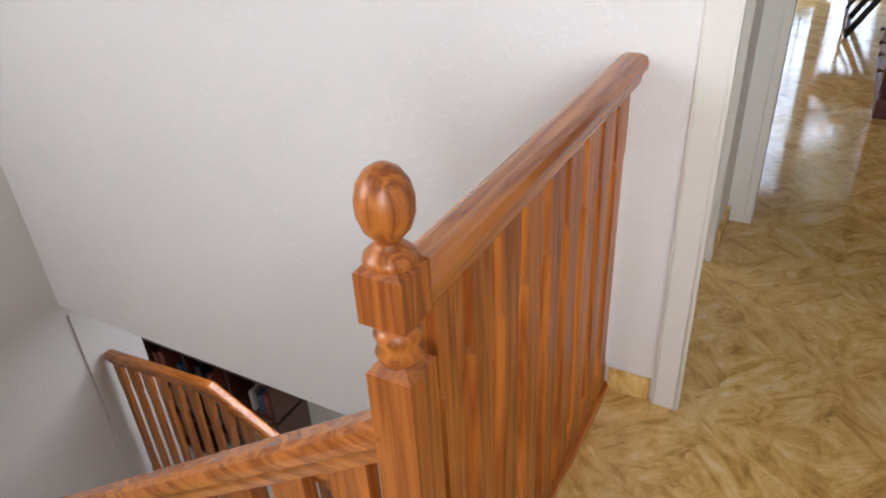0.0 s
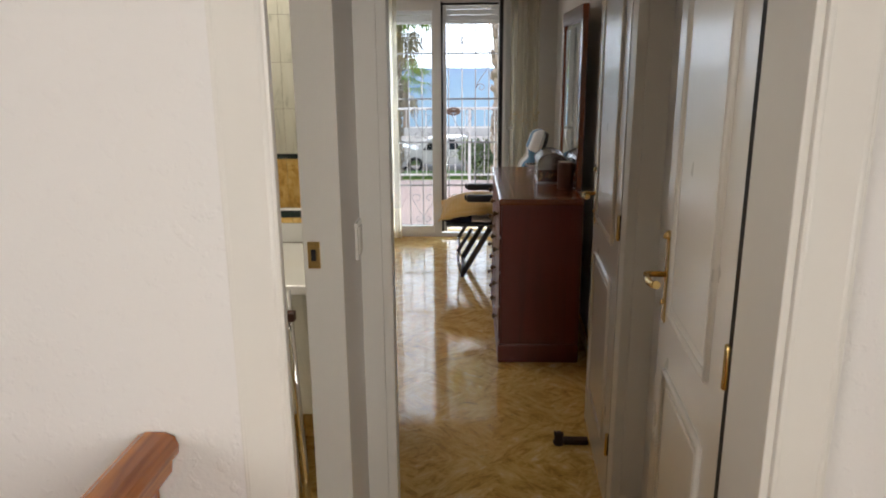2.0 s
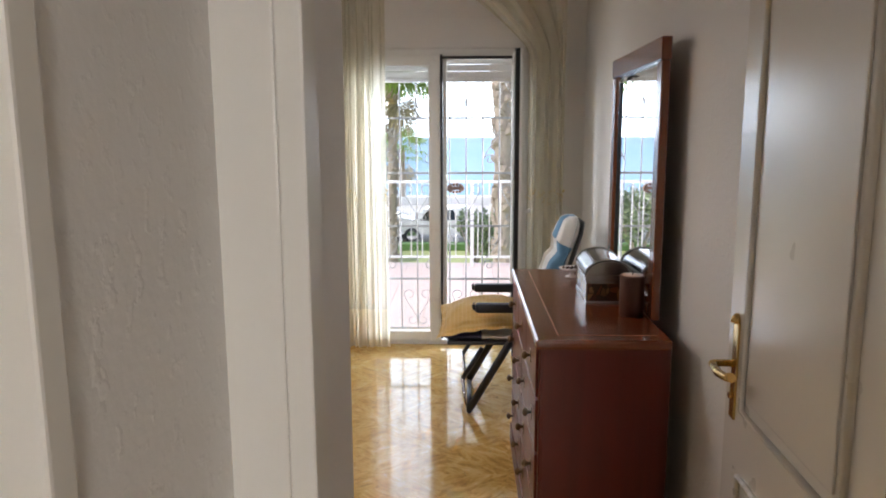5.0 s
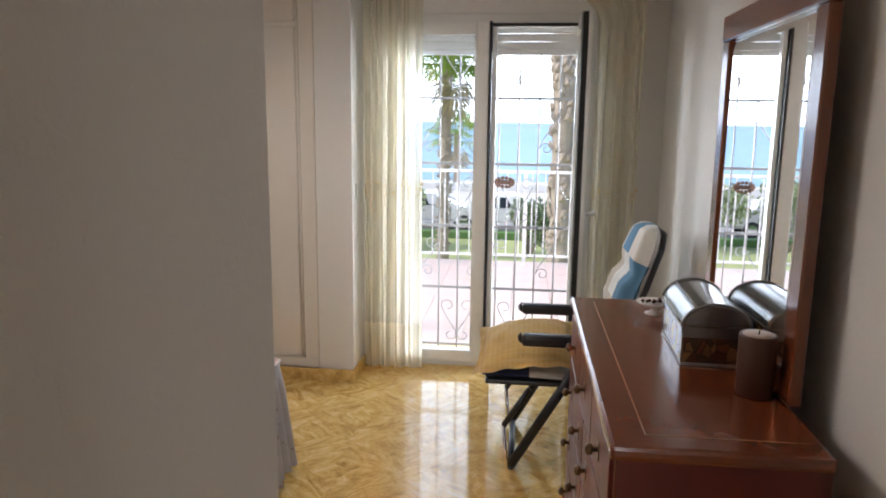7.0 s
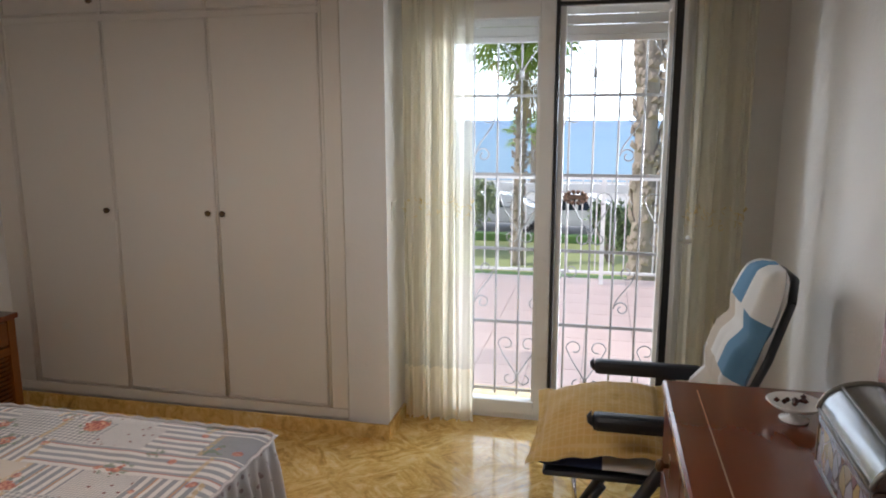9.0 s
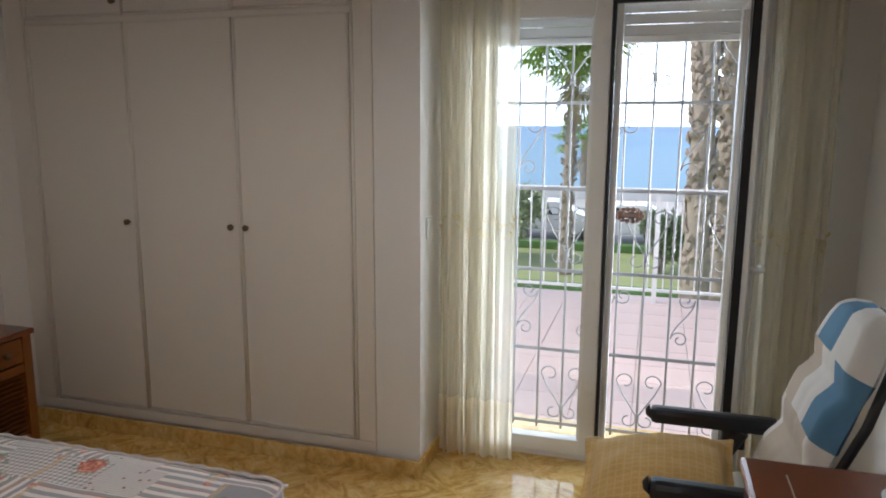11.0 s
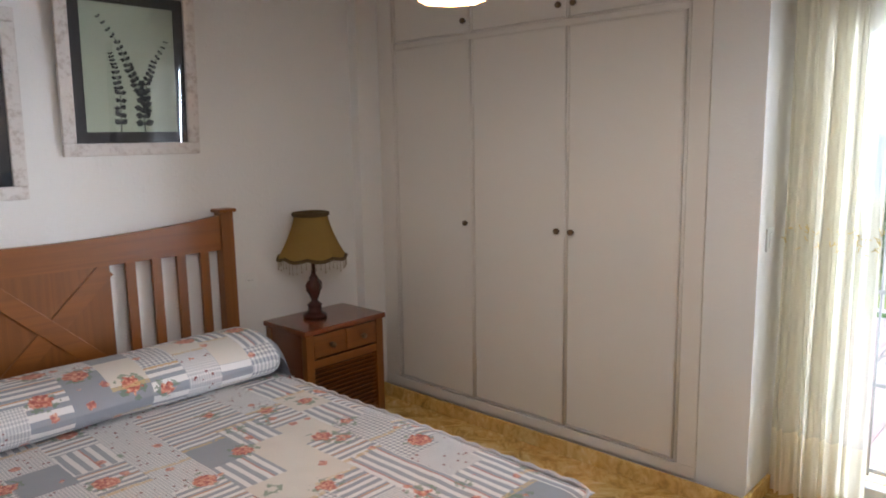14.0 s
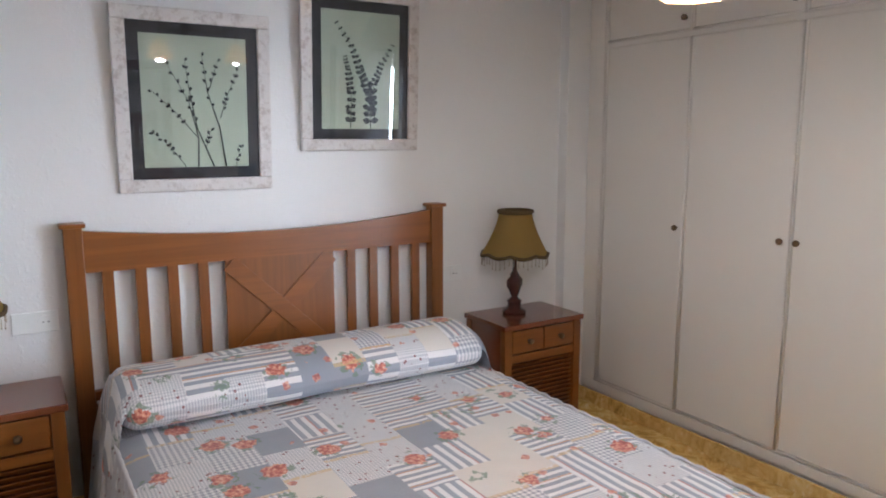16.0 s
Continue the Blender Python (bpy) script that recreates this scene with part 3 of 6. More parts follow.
door_frame("door_frame_hall", LX0, LX1, Y_STAIR, 2.022, 2.05, "white lacquered fluted casing round the hall doorway", cw=0.076, lap=0.054)
door_frame("door_frame_bedroom", BX0, BX1, 3.02, 3.075, 2.05, "white lacquered lining of the bedroom doorway", front=False)
bm_f = door_frame("door_frame_bathroom", 2.07, 2.67, 0.330, 0.415, 2.05, "white lacquered lining and casing of the bathroom doorway", front=False,
                  m=Matrix(((0, -1, 0, 0), (1, 0, 0, 0), (0, 0, 1, 0), (0, 0, 0, 1))))
bm = bmesh.new()
fluted(bm, 0.095, 2.15, 0.022, Matrix(((0, -1, 0, -0.330), (1, 0, 0, 2.682), (0, 0, 1, 0), (0, 0, 0, 1))))
part("casing", bm, M_TRIM, bm_f)
part("strike_plate", boxes((2.667, 0.379, 0.995, 2.6695, 0.411, 1.065), bevel=0.001), M_BRASS, bm_f, "worn brass strike plate")
part("latch_hole", boxes((2.6655, 0.390, 1.015, 2.668, 0.402, 1.045)), M_GASKET_GAP, bm_f)
for a, b in ((-0.345, BX0 - 0.03), (BX1 + 0.03, 0.565)):
    struct("trim_bedroom_door", boxes((a, 3.012, 0, b, 3.11, 2.09), bevel=0.003), M_TRIM, "white lacquered board beside the bedroom doorway", "trim")


def panel_door(name, m, width, label, handle_far=True, height=2.03):
    """A panelled door leaf. Hinge edge at local y 0, leaf along +y, its seen face towards -x."""
    ob = thing(name, label, "door", m=m)
    part("leaf", boxes((0, 0, 0.008, 0.036, width, height), bevel=0.003), M_DOOR, ob)
    sw = 0.115

    def ring(y0, y1, z0, z1, arch):
        bm = bmesh.new()
        top = [(y0, z1)] + [(y0 + (y1 - y0) * k / 10, z1 + arch * math.sin(math.pi * k / 10)) for k in range(1, 10)] + [(y1, z1)]
        pts = [(y0, z0), (y1, z0)] + [(a, b) for a, b in reversed(top)]
        pts = [Vector((-0.002, a, b)) for a, b in pts]
        tube(bm, pts + [pts[0]], 0.0085, 6)
        part("moulding", bm, M_DOOR, ob)
        part("raised_panel", boxes((-0.005, y0 + 0.03, z0 + 0.03, 0.002, y1 - 0.03, z1 - 0.03), bevel=0.004), M_DOOR, ob)

    ring(sw, width - sw, 0.92, 1.80, 0.06)
    ring(sw, width - sw, 0.20, 0.78, 0.0)
    hy = width - 0.055
    hw = part("door_handle", lever(hy), M_BRASS, ob, "polished brass lever on a long plate")
    for z in (0.25, 1.0, 1.75):
        bm = bmesh.new()
        lathe(bm, [(0.006, z - 0.04), (0.007, z - 0.038), (0.007, z + 0.038), (0.006, z + 0.04)], (-0.004, -0.006, 0), 10)
        part("hinge", bm, M_BRASS, ob)
    return ob


def lever(hy):
    bm = bmesh.new()
    box(bm, -0.005, hy - 0.017, 0.883, 0.0, hy + 0.017, 1.093, 0.004)
    lathe(bm, [(0.001, 1.088), (0.014, 1.093), (0.012, 1.103), (0.005, 1.111)], (-0.003, hy, 0), 10)
    tube(bm, [(-0.003, hy, 1.003), (-0.045, hy, 1.003), (-0.052, hy - 0.012, 1.003)], 0.008, 8)
    tube(bm, [(-0.050, hy - 0.002, 1.003), (-0.052, hy - 0.05, 0.999), (-0.050, hy - 0.09, 1.003), (-0.046, hy - 0.115, 1.010)], [0.008, 0.009, 0.008, 0.010], 8)
    tube(bm, [(-0.004, hy, 0.933), (-0.012, hy, 0.933)], 0.007, 8)
    return bm


panel_door("door_hall", pose(0.436, 2.066, 0, 0, 0, -4.4), 0.592, "white panelled hall door standing open against the passage wall")
panel_door("door_bedroom", pose(0.469, 3.122, 0, 0, 0, -3.0), 0.66, "white panelled bedroom door held open by a doorstop")
panel_door("door_bathroom", pose(-0.452, 2.085, 0, 0, 0, 22.5), 0.60, "white bathroom door standing ajar into the bathroom")
# black strips fill the open hinge gaps, where only shade would show
for x, y in ((0.4255, 2.0315), (0.4645, 3.0845)):
    struct("trim_door_seal", boxes((x + 0.006, y, 0.01, x + 0.03, y + 0.030, 2.04)), M_GASKET_GAP, "thin black strip for the shade in the gap along the door hinge side", "trim")

# ---- built-in wardrobe ----
ward = thing("built_in_wardrobe", "cream lacquered built-in wardrobe with tall and small upper doors", "wardrobe")
part("carcass", boxes((-3.03, Y_WARD + 0.001, 0.0, -1.163, 7.44, 2.47)), M_WARD, ward)
part("bottom_rail", boxes((-3.028, Y_WARD - 0.012, bbh, -1.165, Y_WARD + 0.018, 0.122), bevel=0.003), M_WARD, ward)
part("cornice_rail", boxes((-3.028, Y_WARD - 0.012, 2.42, -1.165, Y_WARD + 0.018, 2.47), bevel=0.003), M_WARD, ward)
for a, b in ((-3.028, -2.908), (-1.256, -1.165)):
    bm = boxes((a, Y_WARD - 0.010, 0.122, b, Y_WARD + 0.018, 2.42), bevel=0.003)
    for f in ((0.93,) if a < -2 else (0.07,)):
        tube(bm, [(a + (b - a) * f, Y_WARD - 0.010, 0.125), (a + (b - a) * f, Y_WARD - 0.010, 2.415)], 0.0055, 8)
    part("side_moulding", bm, M_WARD, ward)
WD = [(-2.905, -2.3586), (-2.3574, -1.8066), (-1.8054, -1.264)]


def knob(bm, x, y, z, r=0.014, axis=(0, -1, 0)):
    a = Vector(axis)
    p = Vector((x, y, z))
    tube(bm, [p, p + a * 0.012, p + a * 0.016, p + a * 0.026, p + a * 0.031], [0.006, 0.006, r, r, 0.004], 10)


for i, (a, b) in enumerate(WD):
    for z0, z1 in ((0.128, 1.956), (1.979, 2.415)):
        d = part("door", boxes((a, Y_WARD - 0.004, z0, b, Y_WARD + 0.016, z1), bevel=0.003), M_WARD, ward)
        bm = bmesh.new()
        e = 0.0070
        tube(bm, [(a + e, Y_WARD - 0.005, z0 + e), (b - e, Y_WARD - 0.005, z0 + e), (b - e, Y_WARD - 0.005, z1 - e), (a + e, Y_WARD - 0.005, z1 - e), (a + e, Y_WARD - 0.005, z0 + e)], 0.0072, 8)
        part("edge_bead", bm, M_WARD, d)
        bm = bmesh.new()
        kx = (b - 0.037) if i < 2 else (a + 0.037)
        knob(bm, kx, Y_WARD - 0.004, 1.053 if z0 < 1 else 2.041)
        part("knob", bm, M_BRONZE, d, "dark bronze knob")

# ---- terrace door, shutter, grille ----
win = thing("window_1", "white double terrace door with one leaf swung open into the room", "window", kind="structure")
YF0, YF1 = 7.19, 7.25
part("window_frame", boxes((OX0, YF0, 0.0, OX0 + 0.05, YF1, OZ), (OX1 - 0.05, YF0, 0.0, OX1, YF1, OZ), (OX0 + 0.05, YF0, OZ - 0.06, OX1 - 0.05, YF1, OZ), (OX0 + 0.05, YF0, 0.0, OX1 - 0.05, YF1, 0.035), bevel=0.004), M_PVC, win)
part("window_sill", boxes((OX0, YF1, -0.02, OX1, 7.42, 0.02), bevel=0.004), M_BASE, win)


def leaf(parent, x0, x1, y0, y1, z0, z1, m=None):
    w = 0.068
    lf = part("casement", boxes((x0, y0, z0, x0 + w, y1, z1), (x1 - w, y0, z0, x1, y1, z1), (x0 + w, y0, z1 - w, x1 - w, y1, z1), (x0 + w, y0, z0, x1 - w, y1, z0 + w), bevel=0.004), M_PVC, parent)
    bead = boxes((x0 + w, y0 + 0.012, z0 + w, x0 + w + 0.012, y1 - 0.012, z1 - w), (x1 - w - 0.012, y0 + 0.012, z0 + w, x1 - w, y1 - 0.012, z1 - w))
    part("glazing_bead", bead, M_PVC, lf)
    g = part("pane", boxes((x0 + w, (y0 + y1) / 2 - 0.003, z0 + w, x1 - w, (y0 + y1) / 2 + 0.003, z1 - w)), M_GLASS, lf)
    g.visible_shadow = False
    if m:
        lf.matrix_basis = m
    return lf


MX = -0.246
leaf(win, OX0 + 0.04, MX, 7.165, 7.225, 0.035, OZ - 0.04)
part("gasket", boxes((MX + 0.001, 7.160, 0.05, MX + 0.017, 7.20, OZ - 0.035), (MX, 7.160, OZ - 0.062, OX1 - 0.06, 7.19, OZ - 0.046), bevel=0.002), M_GASKET_GAP, win, "black rubber seal")
part("meeting_stile", boxes((MX + 0.018, 7.19, 0.05, MX + 0.045, 7.235, OZ - 0.062), bevel=0.003), M_PVC, win)
ol = leaf(win, 0, 0.43, -0.05, 0.0, 0.05, OZ - 0.045, Matrix.Translation((OX1 - 0.055, 7.185, 0)) @ pose(0, 0, 0, 0, 0, -91))
part("gasket", boxes((0.39, -0.052, 0.05, 0.430, -0.0505, OZ - 0.045)), M_GASKET_GAP, ol, "black rubber seal")
part("edge_seal", boxes((0.4305, -0.048, 0.05, 0.435, -0.020, OZ - 0.045)), M_GASKET_GAP, ol)
bm = boxes((0.352, 0.0, 0.90, 0.382, 0.010, 1.04), bevel=0.003)
tube(bm, [(0.367, 0.005, 1.0), (0.367, 0.045, 1.0), (0.36, 0.055, 1.0), (0.27, 0.057, 1.0)], 0.010, 8)
part("handle", bm, M_PVC, ol, "white lever handle")
shut = thing("roller_shutter", "white roller shutter rolled up with its last slats showing", "shutter")
for k in range(3):
    part("slat", boxes((OX0 + 0.05, 7.262, 1.875 + k * 0.045, OX1 - 0.05, 7.275, 1.918 + k * 0.045), bevel=0.004), M_PVC, shut)
part("bottom_bar", boxes((OX0 + 0.05, 7.255, 1.845, OX1 - 0.05, 7.282, 1.874), bevel=0.005), M_PVC, shut)


def spiral(cx, cz, r, turns, start, n=22, sgn=1):
    return [(cx + r * (1 - 0.72 * k / n) * math.cos(start + sgn * turns * 2 * math.pi * k / n), cz + r * (1 - 0.72 * k / n) * math.sin(start + sgn * turns * 2 * math.pi * k / n)) for k in range(n + 1)]


def ess(x0, z0, x1, z1, r, flip=1):
    """An S scroll from (x0, z0) up to (x1, z1) with curls of radius r."""
    lo = list(reversed(spiral(x0 + flip * r, z0, r, 1.2, math.pi if flip > 0 else 0.0, sgn=-flip)))
    hi = spiral(x1 - flip * r, z1, r, 1.2, 0.0 if flip > 0 else math.pi, sgn=-flip)
    (ax, az), (bx, bz) = lo[-1], hi[0]
    mid = [(ax + (bx - ax) * (t * t * (3 - 2 * t)), az + (bz - az) * t) for t in (k / 8 for k in range(1, 8))]
    return lo + mid + hi


YG = 7.47
gr = thing("window_grille", "grey wrought iron security grille with scrolls outside terrace door", "grille")
BARS = [-0.792 + k * 0.1205 for k in range(10)]
for x in BARS:
    part("bar", tube(bmesh.new(), [(x, YG, 0.02), (x, YG, 2.06)], 0.0058, 6), M_GRILLE, gr)
for z in (0.045, 0.425, 0.822, 1.212, 1.608, 2.02):
    part("cross_bar", boxes((OX0, YG - 0.005, z - 0.008, OX1, YG + 0.005, z + 0.008)), M_GRILLE, gr)


def scroll(pts2, r=0.0036):
    part("scroll", tube(bmesh.new(), [(x, YG - 0.010, z) for x, z in pts2], r, 5), M_GRILLE, gr)


def heart(cx, z0, zt):
    """Two mirrored scrolls: curls at the top, arms meeting at a collar, small curls below it."""
    for s in (-1, 1):
        top = []
        for k in range(19):
            a = 1.6 * math.pi * (1 - k / 18)
            r = 0.043 * (1 - 0.55 * a / (1.6 * math.pi))
            top.append((cx + s * (0.060 + r * math.cos(a)), zt + r * math.sin(a)))
        low = []
        for k in range(15):
            a = math.pi + 1.5 * math.pi * k / 14
            r = 0.034 * (1 - 0.4 * k / 14)
            low.append((cx + s * (0.040 + r * math.cos(a)), z0 - 0.014 + r * math.sin(a)))
        scroll(top + [(cx + s * 0.075, zt - 0.06), (cx + s * 0.03, z0 + 0.05), (cx + s * 0.006, z0 + 0.01)] + low)
    bm = bmesh.new()
    lathe(bm, [(0.004, z0 - 0.022), (0.011, z0 - 0.012), (0.011, z0 + 0.012), (0.004, z0 + 0.022)], (cx, YG - 0.004, 0), 8)
    part("collar", bm, M_GRILLE, gr)


for c in (BARS[0], BARS[3], BARS[6], BARS[9]):
    heart(c, 0.125, 0.305)
    heart(c, 0.905, 1.090)
    heart(c, 1.720, 1.890)
for c, fl in ((BARS[1] + 0.06, 1), (BARS[4] + 0.06, -1), (BARS[7] + 0.06, 1)):
    scroll(ess(c - 0.05, 0.53, c + 0.05, 0.72, 0.04, fl))
    scroll(ess(c - 0.05, 1.31, c + 0.05, 1.51, 0.04, fl))
bm = bmesh.new()
for k in range(14):
    a = k * 2 * math.pi / 14
    lathe(bm, [(0.001, -0.012), (0.011, -0.006), (0.011, 0.006), (0.001, 0.012)], (-0.147 + 0.055 * math.cos(a), YG - 0.012, 1.102 + 0.028 * math.sin(a)), 6)
box(bm, -0.192, YG - 0.014, 1.089, -0.102, YG + 0.004, 1.115, 0.004)
part("lock_rosette", bm, M_RUST, gr, "rusty ornamental lock plate")

# ---- curtains ----


def curtain(name, label, x0, x1, y, z0, z1, folds, amp, sway=None):
    ob = thing(name, label, "curtain")

    def at(u, z, off=0.0):
        x = x0 + (x1 - x0) * u
        a = amp * (0.55 + 0.45 * math.sin(3.1 * u + 0.6)) * (0.8 + 0.35 * (z1 - z) / (z1 - z0))
        w = 2 * math.pi * folds * u
        y_ = y + a * math.sin(w + 0.35 * math.sin(z * 1.7 + u * 5)) + 0.35 * a * math.sin(2.3 * w + 1.0) + off
        if sway:
            x += sway(u, z)
        return Vector((x + 0.010 * math.sin(w * 0.5 + z * 1.1), y_, z))

    bm = bmesh.new()
    sheet(bm, folds * 12, 40, lambda u, v: at(u, z0 + 0.27 + (z1 - z0 - 0.27) * v))
    part("panel", bm, M_CURTAIN, ob)
    bm = bmesh.new()
    sheet(bm, folds * 12, 8, lambda u, v: at(u, z0 + 0.27 * v))
    part("hem", bm, M_CURTAIN_HEM, ob, "denser double hem")
    bm = bmesh.new()
    rng = random.Random(5)
    for k in range(60):
        u, z = rng.random(), 1.075 + rng.uniform(-0.05, 0.04)
        p = at(u, z, -0.006)
        a = rng.random() * 3.1
        tube(bm, [p, p + Vector((0.014 * math.cos(a), 0, 0.010 * math.sin(a))), p + Vector((0.020 * math.cos(a), 0, 0.022 * math.sin(a)))], 0.0022, 4)
    part("embroidery", bm, M_GOLDTHREAD, ob, "gold embroidered flower band")["kind"] = "stuff"
    return ob


curtain("curtain", "ivory sheer curtain with gold embroidered band beside terrace door", -0.955, -0.600, 7.085, 0.012, 2.50, 9, 0.019)
curtain("curtain", "ivory sheer curtain drawn aside behind the open door leaf", 0.330, 0.585, 7.02, 0.012, 2.50, 5, 0.062,
        sway=lambda u, z: -(1 - u) * 0.55 * max(0.0, (z - 2.02) / 0.48) ** 1.2)
rod = thing("curtain_rod", "thin dark metal curtain rod over the terrace door", "curtain rod")
part("rod", tube(bmesh.new(), [(-0.955, 7.10, 2.515), (0.70, 7.10, 2.515)], 0.010, 10), M_BRONZE, rod)
for x in (-0.95, 0.695):
    bm = bmesh.new()
    lathe(bm, [(0.002, -0.02), (0.018, -0.008), (0.018, 0.008), (0.002, 0.02)], (x, 7.10, 2.515), 10)
    part("finial", bm, M_BRONZE, rod)
for x in (-0.7, 0.45):
    part("bracket", boxes((x - 0.006, 7.10, 2.505, x + 0.006, 7.20, 2.52)), M_BRONZE, rod)
sw = thing("light_switch", "white plastic rocker switch on the wall by the curtain", "switch")
part("plate", boxes((-0.962, 6.93, 1.03, -0.954, 7.00, 1.12), bevel=0.003), M_PLASTICWHITE, sw)
part("rocker", boxes((-0.956, 6.945, 1.045, -0.950, 6.985, 1.105), bevel=0.002), M_PLASTICWHITE, sw)
sw = thing("light_switch", "white switch plate on the passage wall beside the bathroom door", "switch")
part("plate", boxes((-0.330, 2.91, 0.95, -0.321, 2.99, 1.06), bevel=0.003), M_TRIM, sw)
part("rocker", boxes((-0.322, 2.925, 0.965, -0.317, 2.975, 1.045), bevel=0.002), M_TRIM, sw)

# ---- bed ----
bed = thing("bed", "double bed with a honey wood slatted headboard", "bed")
HB0, HB1 = 4.25, 5.905
for y in (HB0, HB1 - 0.065):
    part("headboard_post", boxes((-3.085, y, 0, -3.025, y + 0.065, 1.155), bevel=0.004), M_HONEY, bed)
    part("post_cap", boxes((-3.095, y - 0.012, 1.155, -3.013, y + 0.077, 1.172), bevel=0.005), M_HONEY_Y, bed)


def crest(y):
    t = (y - (HB0 + HB1) / 2) / ((HB1 - HB0) / 2)
    return 1.094 + 0.056 * t * t


bm = bmesh.new()
N = 24
ya, yb = HB0 + 0.066, HB1 - 0.066
for k in range(N):
    y0, y1 = ya + (yb - ya) * k / N, ya + (yb - ya) * (k + 1) / N
    vs = [bm.verts.new((x, y, z)) for x in (-3.072, -3.038) for y, z in ((y0, 0.98), (y1, 0.98), (y1, crest(y1)), (y0, crest(y0)))]
    for q in ((0, 1, 2, 3), (7, 6, 5, 4), (0, 4, 5, 1), (2, 6, 7, 3)):
        bm.faces.new([vs[i] for i in q])
bmesh.ops.remove_doubles(bm, verts=bm.verts, dist=1e-5)
part("top_rail", bm, M_HONEY_Y, bed)
part("lower_rail", boxes((-3.07, ya, 0.39, -3.04, yb, 0.51), bevel=0.003), M_HONEY_Y, bed)
PA, PB = 4.842, 5.330
for a, step in ((4.393, 0.120), (5.418, 0.114)):
    for k in range(4):
        c = a + step * k
        part("slat", boxes((-3.066, c - 0.021, 0.51, -3.046, c + 0.021, 0.981), bevel=0.002), M_HONEY, bed)
part("centre_panel", boxes((-3.062, PA, 0.51, -3.048, PB, 0.981)), M_HONEY, bed)
for s in (1, -1):
    bm = bmesh.new()
    L = math.hypot(PB - PA, .471)
    ang = math.degrees(math.atan2(.471, PB - PA))
    box(bm, -0.006, -L / 2 + 0.02, -0.036, 0.006, L / 2 - 0.02, 0.036, 0.002, Matrix.Translation((-3.046 + (0.003 if s > 0 else 0), (PA + PB) / 2, 0.745)) @ pose(0, 0, 0, -s * ang, 0, 0))
    part("cross_board", bm, M_HONEY_Y, bed)
part("base", boxes((-3.02, 4.38, 0.16, -1.10, 5.78, 0.30), bevel=0.01), M_DARKWOOD, bed)
part("mattress", boxes((-3.02, 4.36, 0.30, -1.06, 5.79, 0.475), bevel=0.03), M_CUSH[0], bed)
for x in (-2.9, -1.2):
    for y in (4.45, 5.70):
        part("leg", boxes((x - 0.03, y - 0.03, 0, x + 0.03, y + 0.03, 0.16)), M_DARKWOOD, bed)
spread = thing("bedspread", "blue-grey patchwork bedspread with red roses and ruffled skirt", "bedspread")
SX0, SX1, SY0, SY1, SZ = -3.0, -1.02, 4.325, 5.825, 0.495


def top_z(x, y):
    e = min(1.0, min(SX1 - x, y - SY0, SY1 - y) / 0.07)
    return SZ - 0.018 * (1 - max(e, 0)) ** 2 + 0.006 * noise.noise(Vector((x * 3, y * 3, 0))) + 0.0025 * noise.noise(Vector((x * 14, y * 14, 3)))


bm = bmesh.new()
sheet(bm, 110, 84, lambda u, v: Vector((SX0 + (SX1 - SX0) * u, SY0 + (SY1 - SY0) * v, top_z(SX0 + (SX1 - SX0) * u, SY0 + (SY1 - SY0) * v))))
part("top_cloth", bm, M_BED, spread)
R = 0.06
peri = [(SX0, SY0)] + [(SX1 - R + R * math.sin(a), SY0 + R - R * math.cos(a)) for a in (k * math.pi / 16 for k in range(9))] + \
       [(SX1 - R + R * math.cos(a), SY1 - R + R * math.sin(a)) for a in (k * math.pi / 16 for k in range(9))] + [(SX0, SY1)]
path = []
for (a, b), (c, d) in zip(peri, peri[1:]):
    n_ = max(1, int(math.hypot(c - a, d - b) / 0.008))
    path += [(a + (c - a) * k / n_, b + (d - b) * k / n_) for k in range(n_)]
path.append(peri[-1])
nrm = []
for i in range(len(path)):
    a, b = path[max(i - 1, 0)], path[min(i + 1, len(path) - 1)]
    d = Vector((b[1] - a[1], a[0] - b[0]))
    nrm.append(d.normalized())
bm = bmesh.new()
NV = 12
grid = []
for j in range(NV + 1):
    row, t = [], j / NV
    for i, (x, y) in enumerate(path):
        s = i * 0.008
        w = math.sin(2 * math.pi * s / 0.062 + 1.6 * noise.noise(Vector((s * 2.2, 0, 5)))) + 0.4 * math.sin(2 * math.pi * s / 0.15)
        o = 0.004 + (0.010 + 0.020 * t) * w * min(1, t * 5) + 0.035 * t
        row.append(bm.verts.new((x + nrm[i].x * o, y + nrm[i].y * o, SZ - 0.018 - (SZ - 0.05) * t)))
    grid.append(row)
for j in range(NV):
    for i in range(len(path) - 1):
        f = bm.faces.new((grid[j][i], grid[j][i + 1], grid[j + 1][i + 1], grid[j + 1][i]))
        f.smooth = True
part("skirt", bm, M_RUFFLE, spread, "gathered grey sprigged ruffle")
bm = bmesh.new()
tube(bm, [(x + n_.x * 0.003, y + n_.y * 0.003, SZ - 0.014 + 0.003 * math.sin(i * 1.35)) for i, ((x, y), n_) in enumerate(zip(path[::2], nrm[::2]))], 0.0065, 6)
part("piping", bm, M_PIPING, spread, "twisted cord edging")
bol = thing("bolster", "long bolster in blue-grey patchwork cloth against the headboard", "bolster")


def bolster(u, v):
    y = 4.345 + 1.455 * u
    a = 2 * math.pi * v
    endt = max(0.0, 1 - min(u, 1 - u) / 0.04)
    r = 1 - 0.30 * endt ** 2
    wob = 1 + 0.05 * noise.noise(Vector((y * 3, math.cos(a), math.sin(a))))
    return Vector((-2.70 + 0.225 * r * wob * math.cos(a), y, 0.582 + 0.098 * r * wob * math.sin(a)))


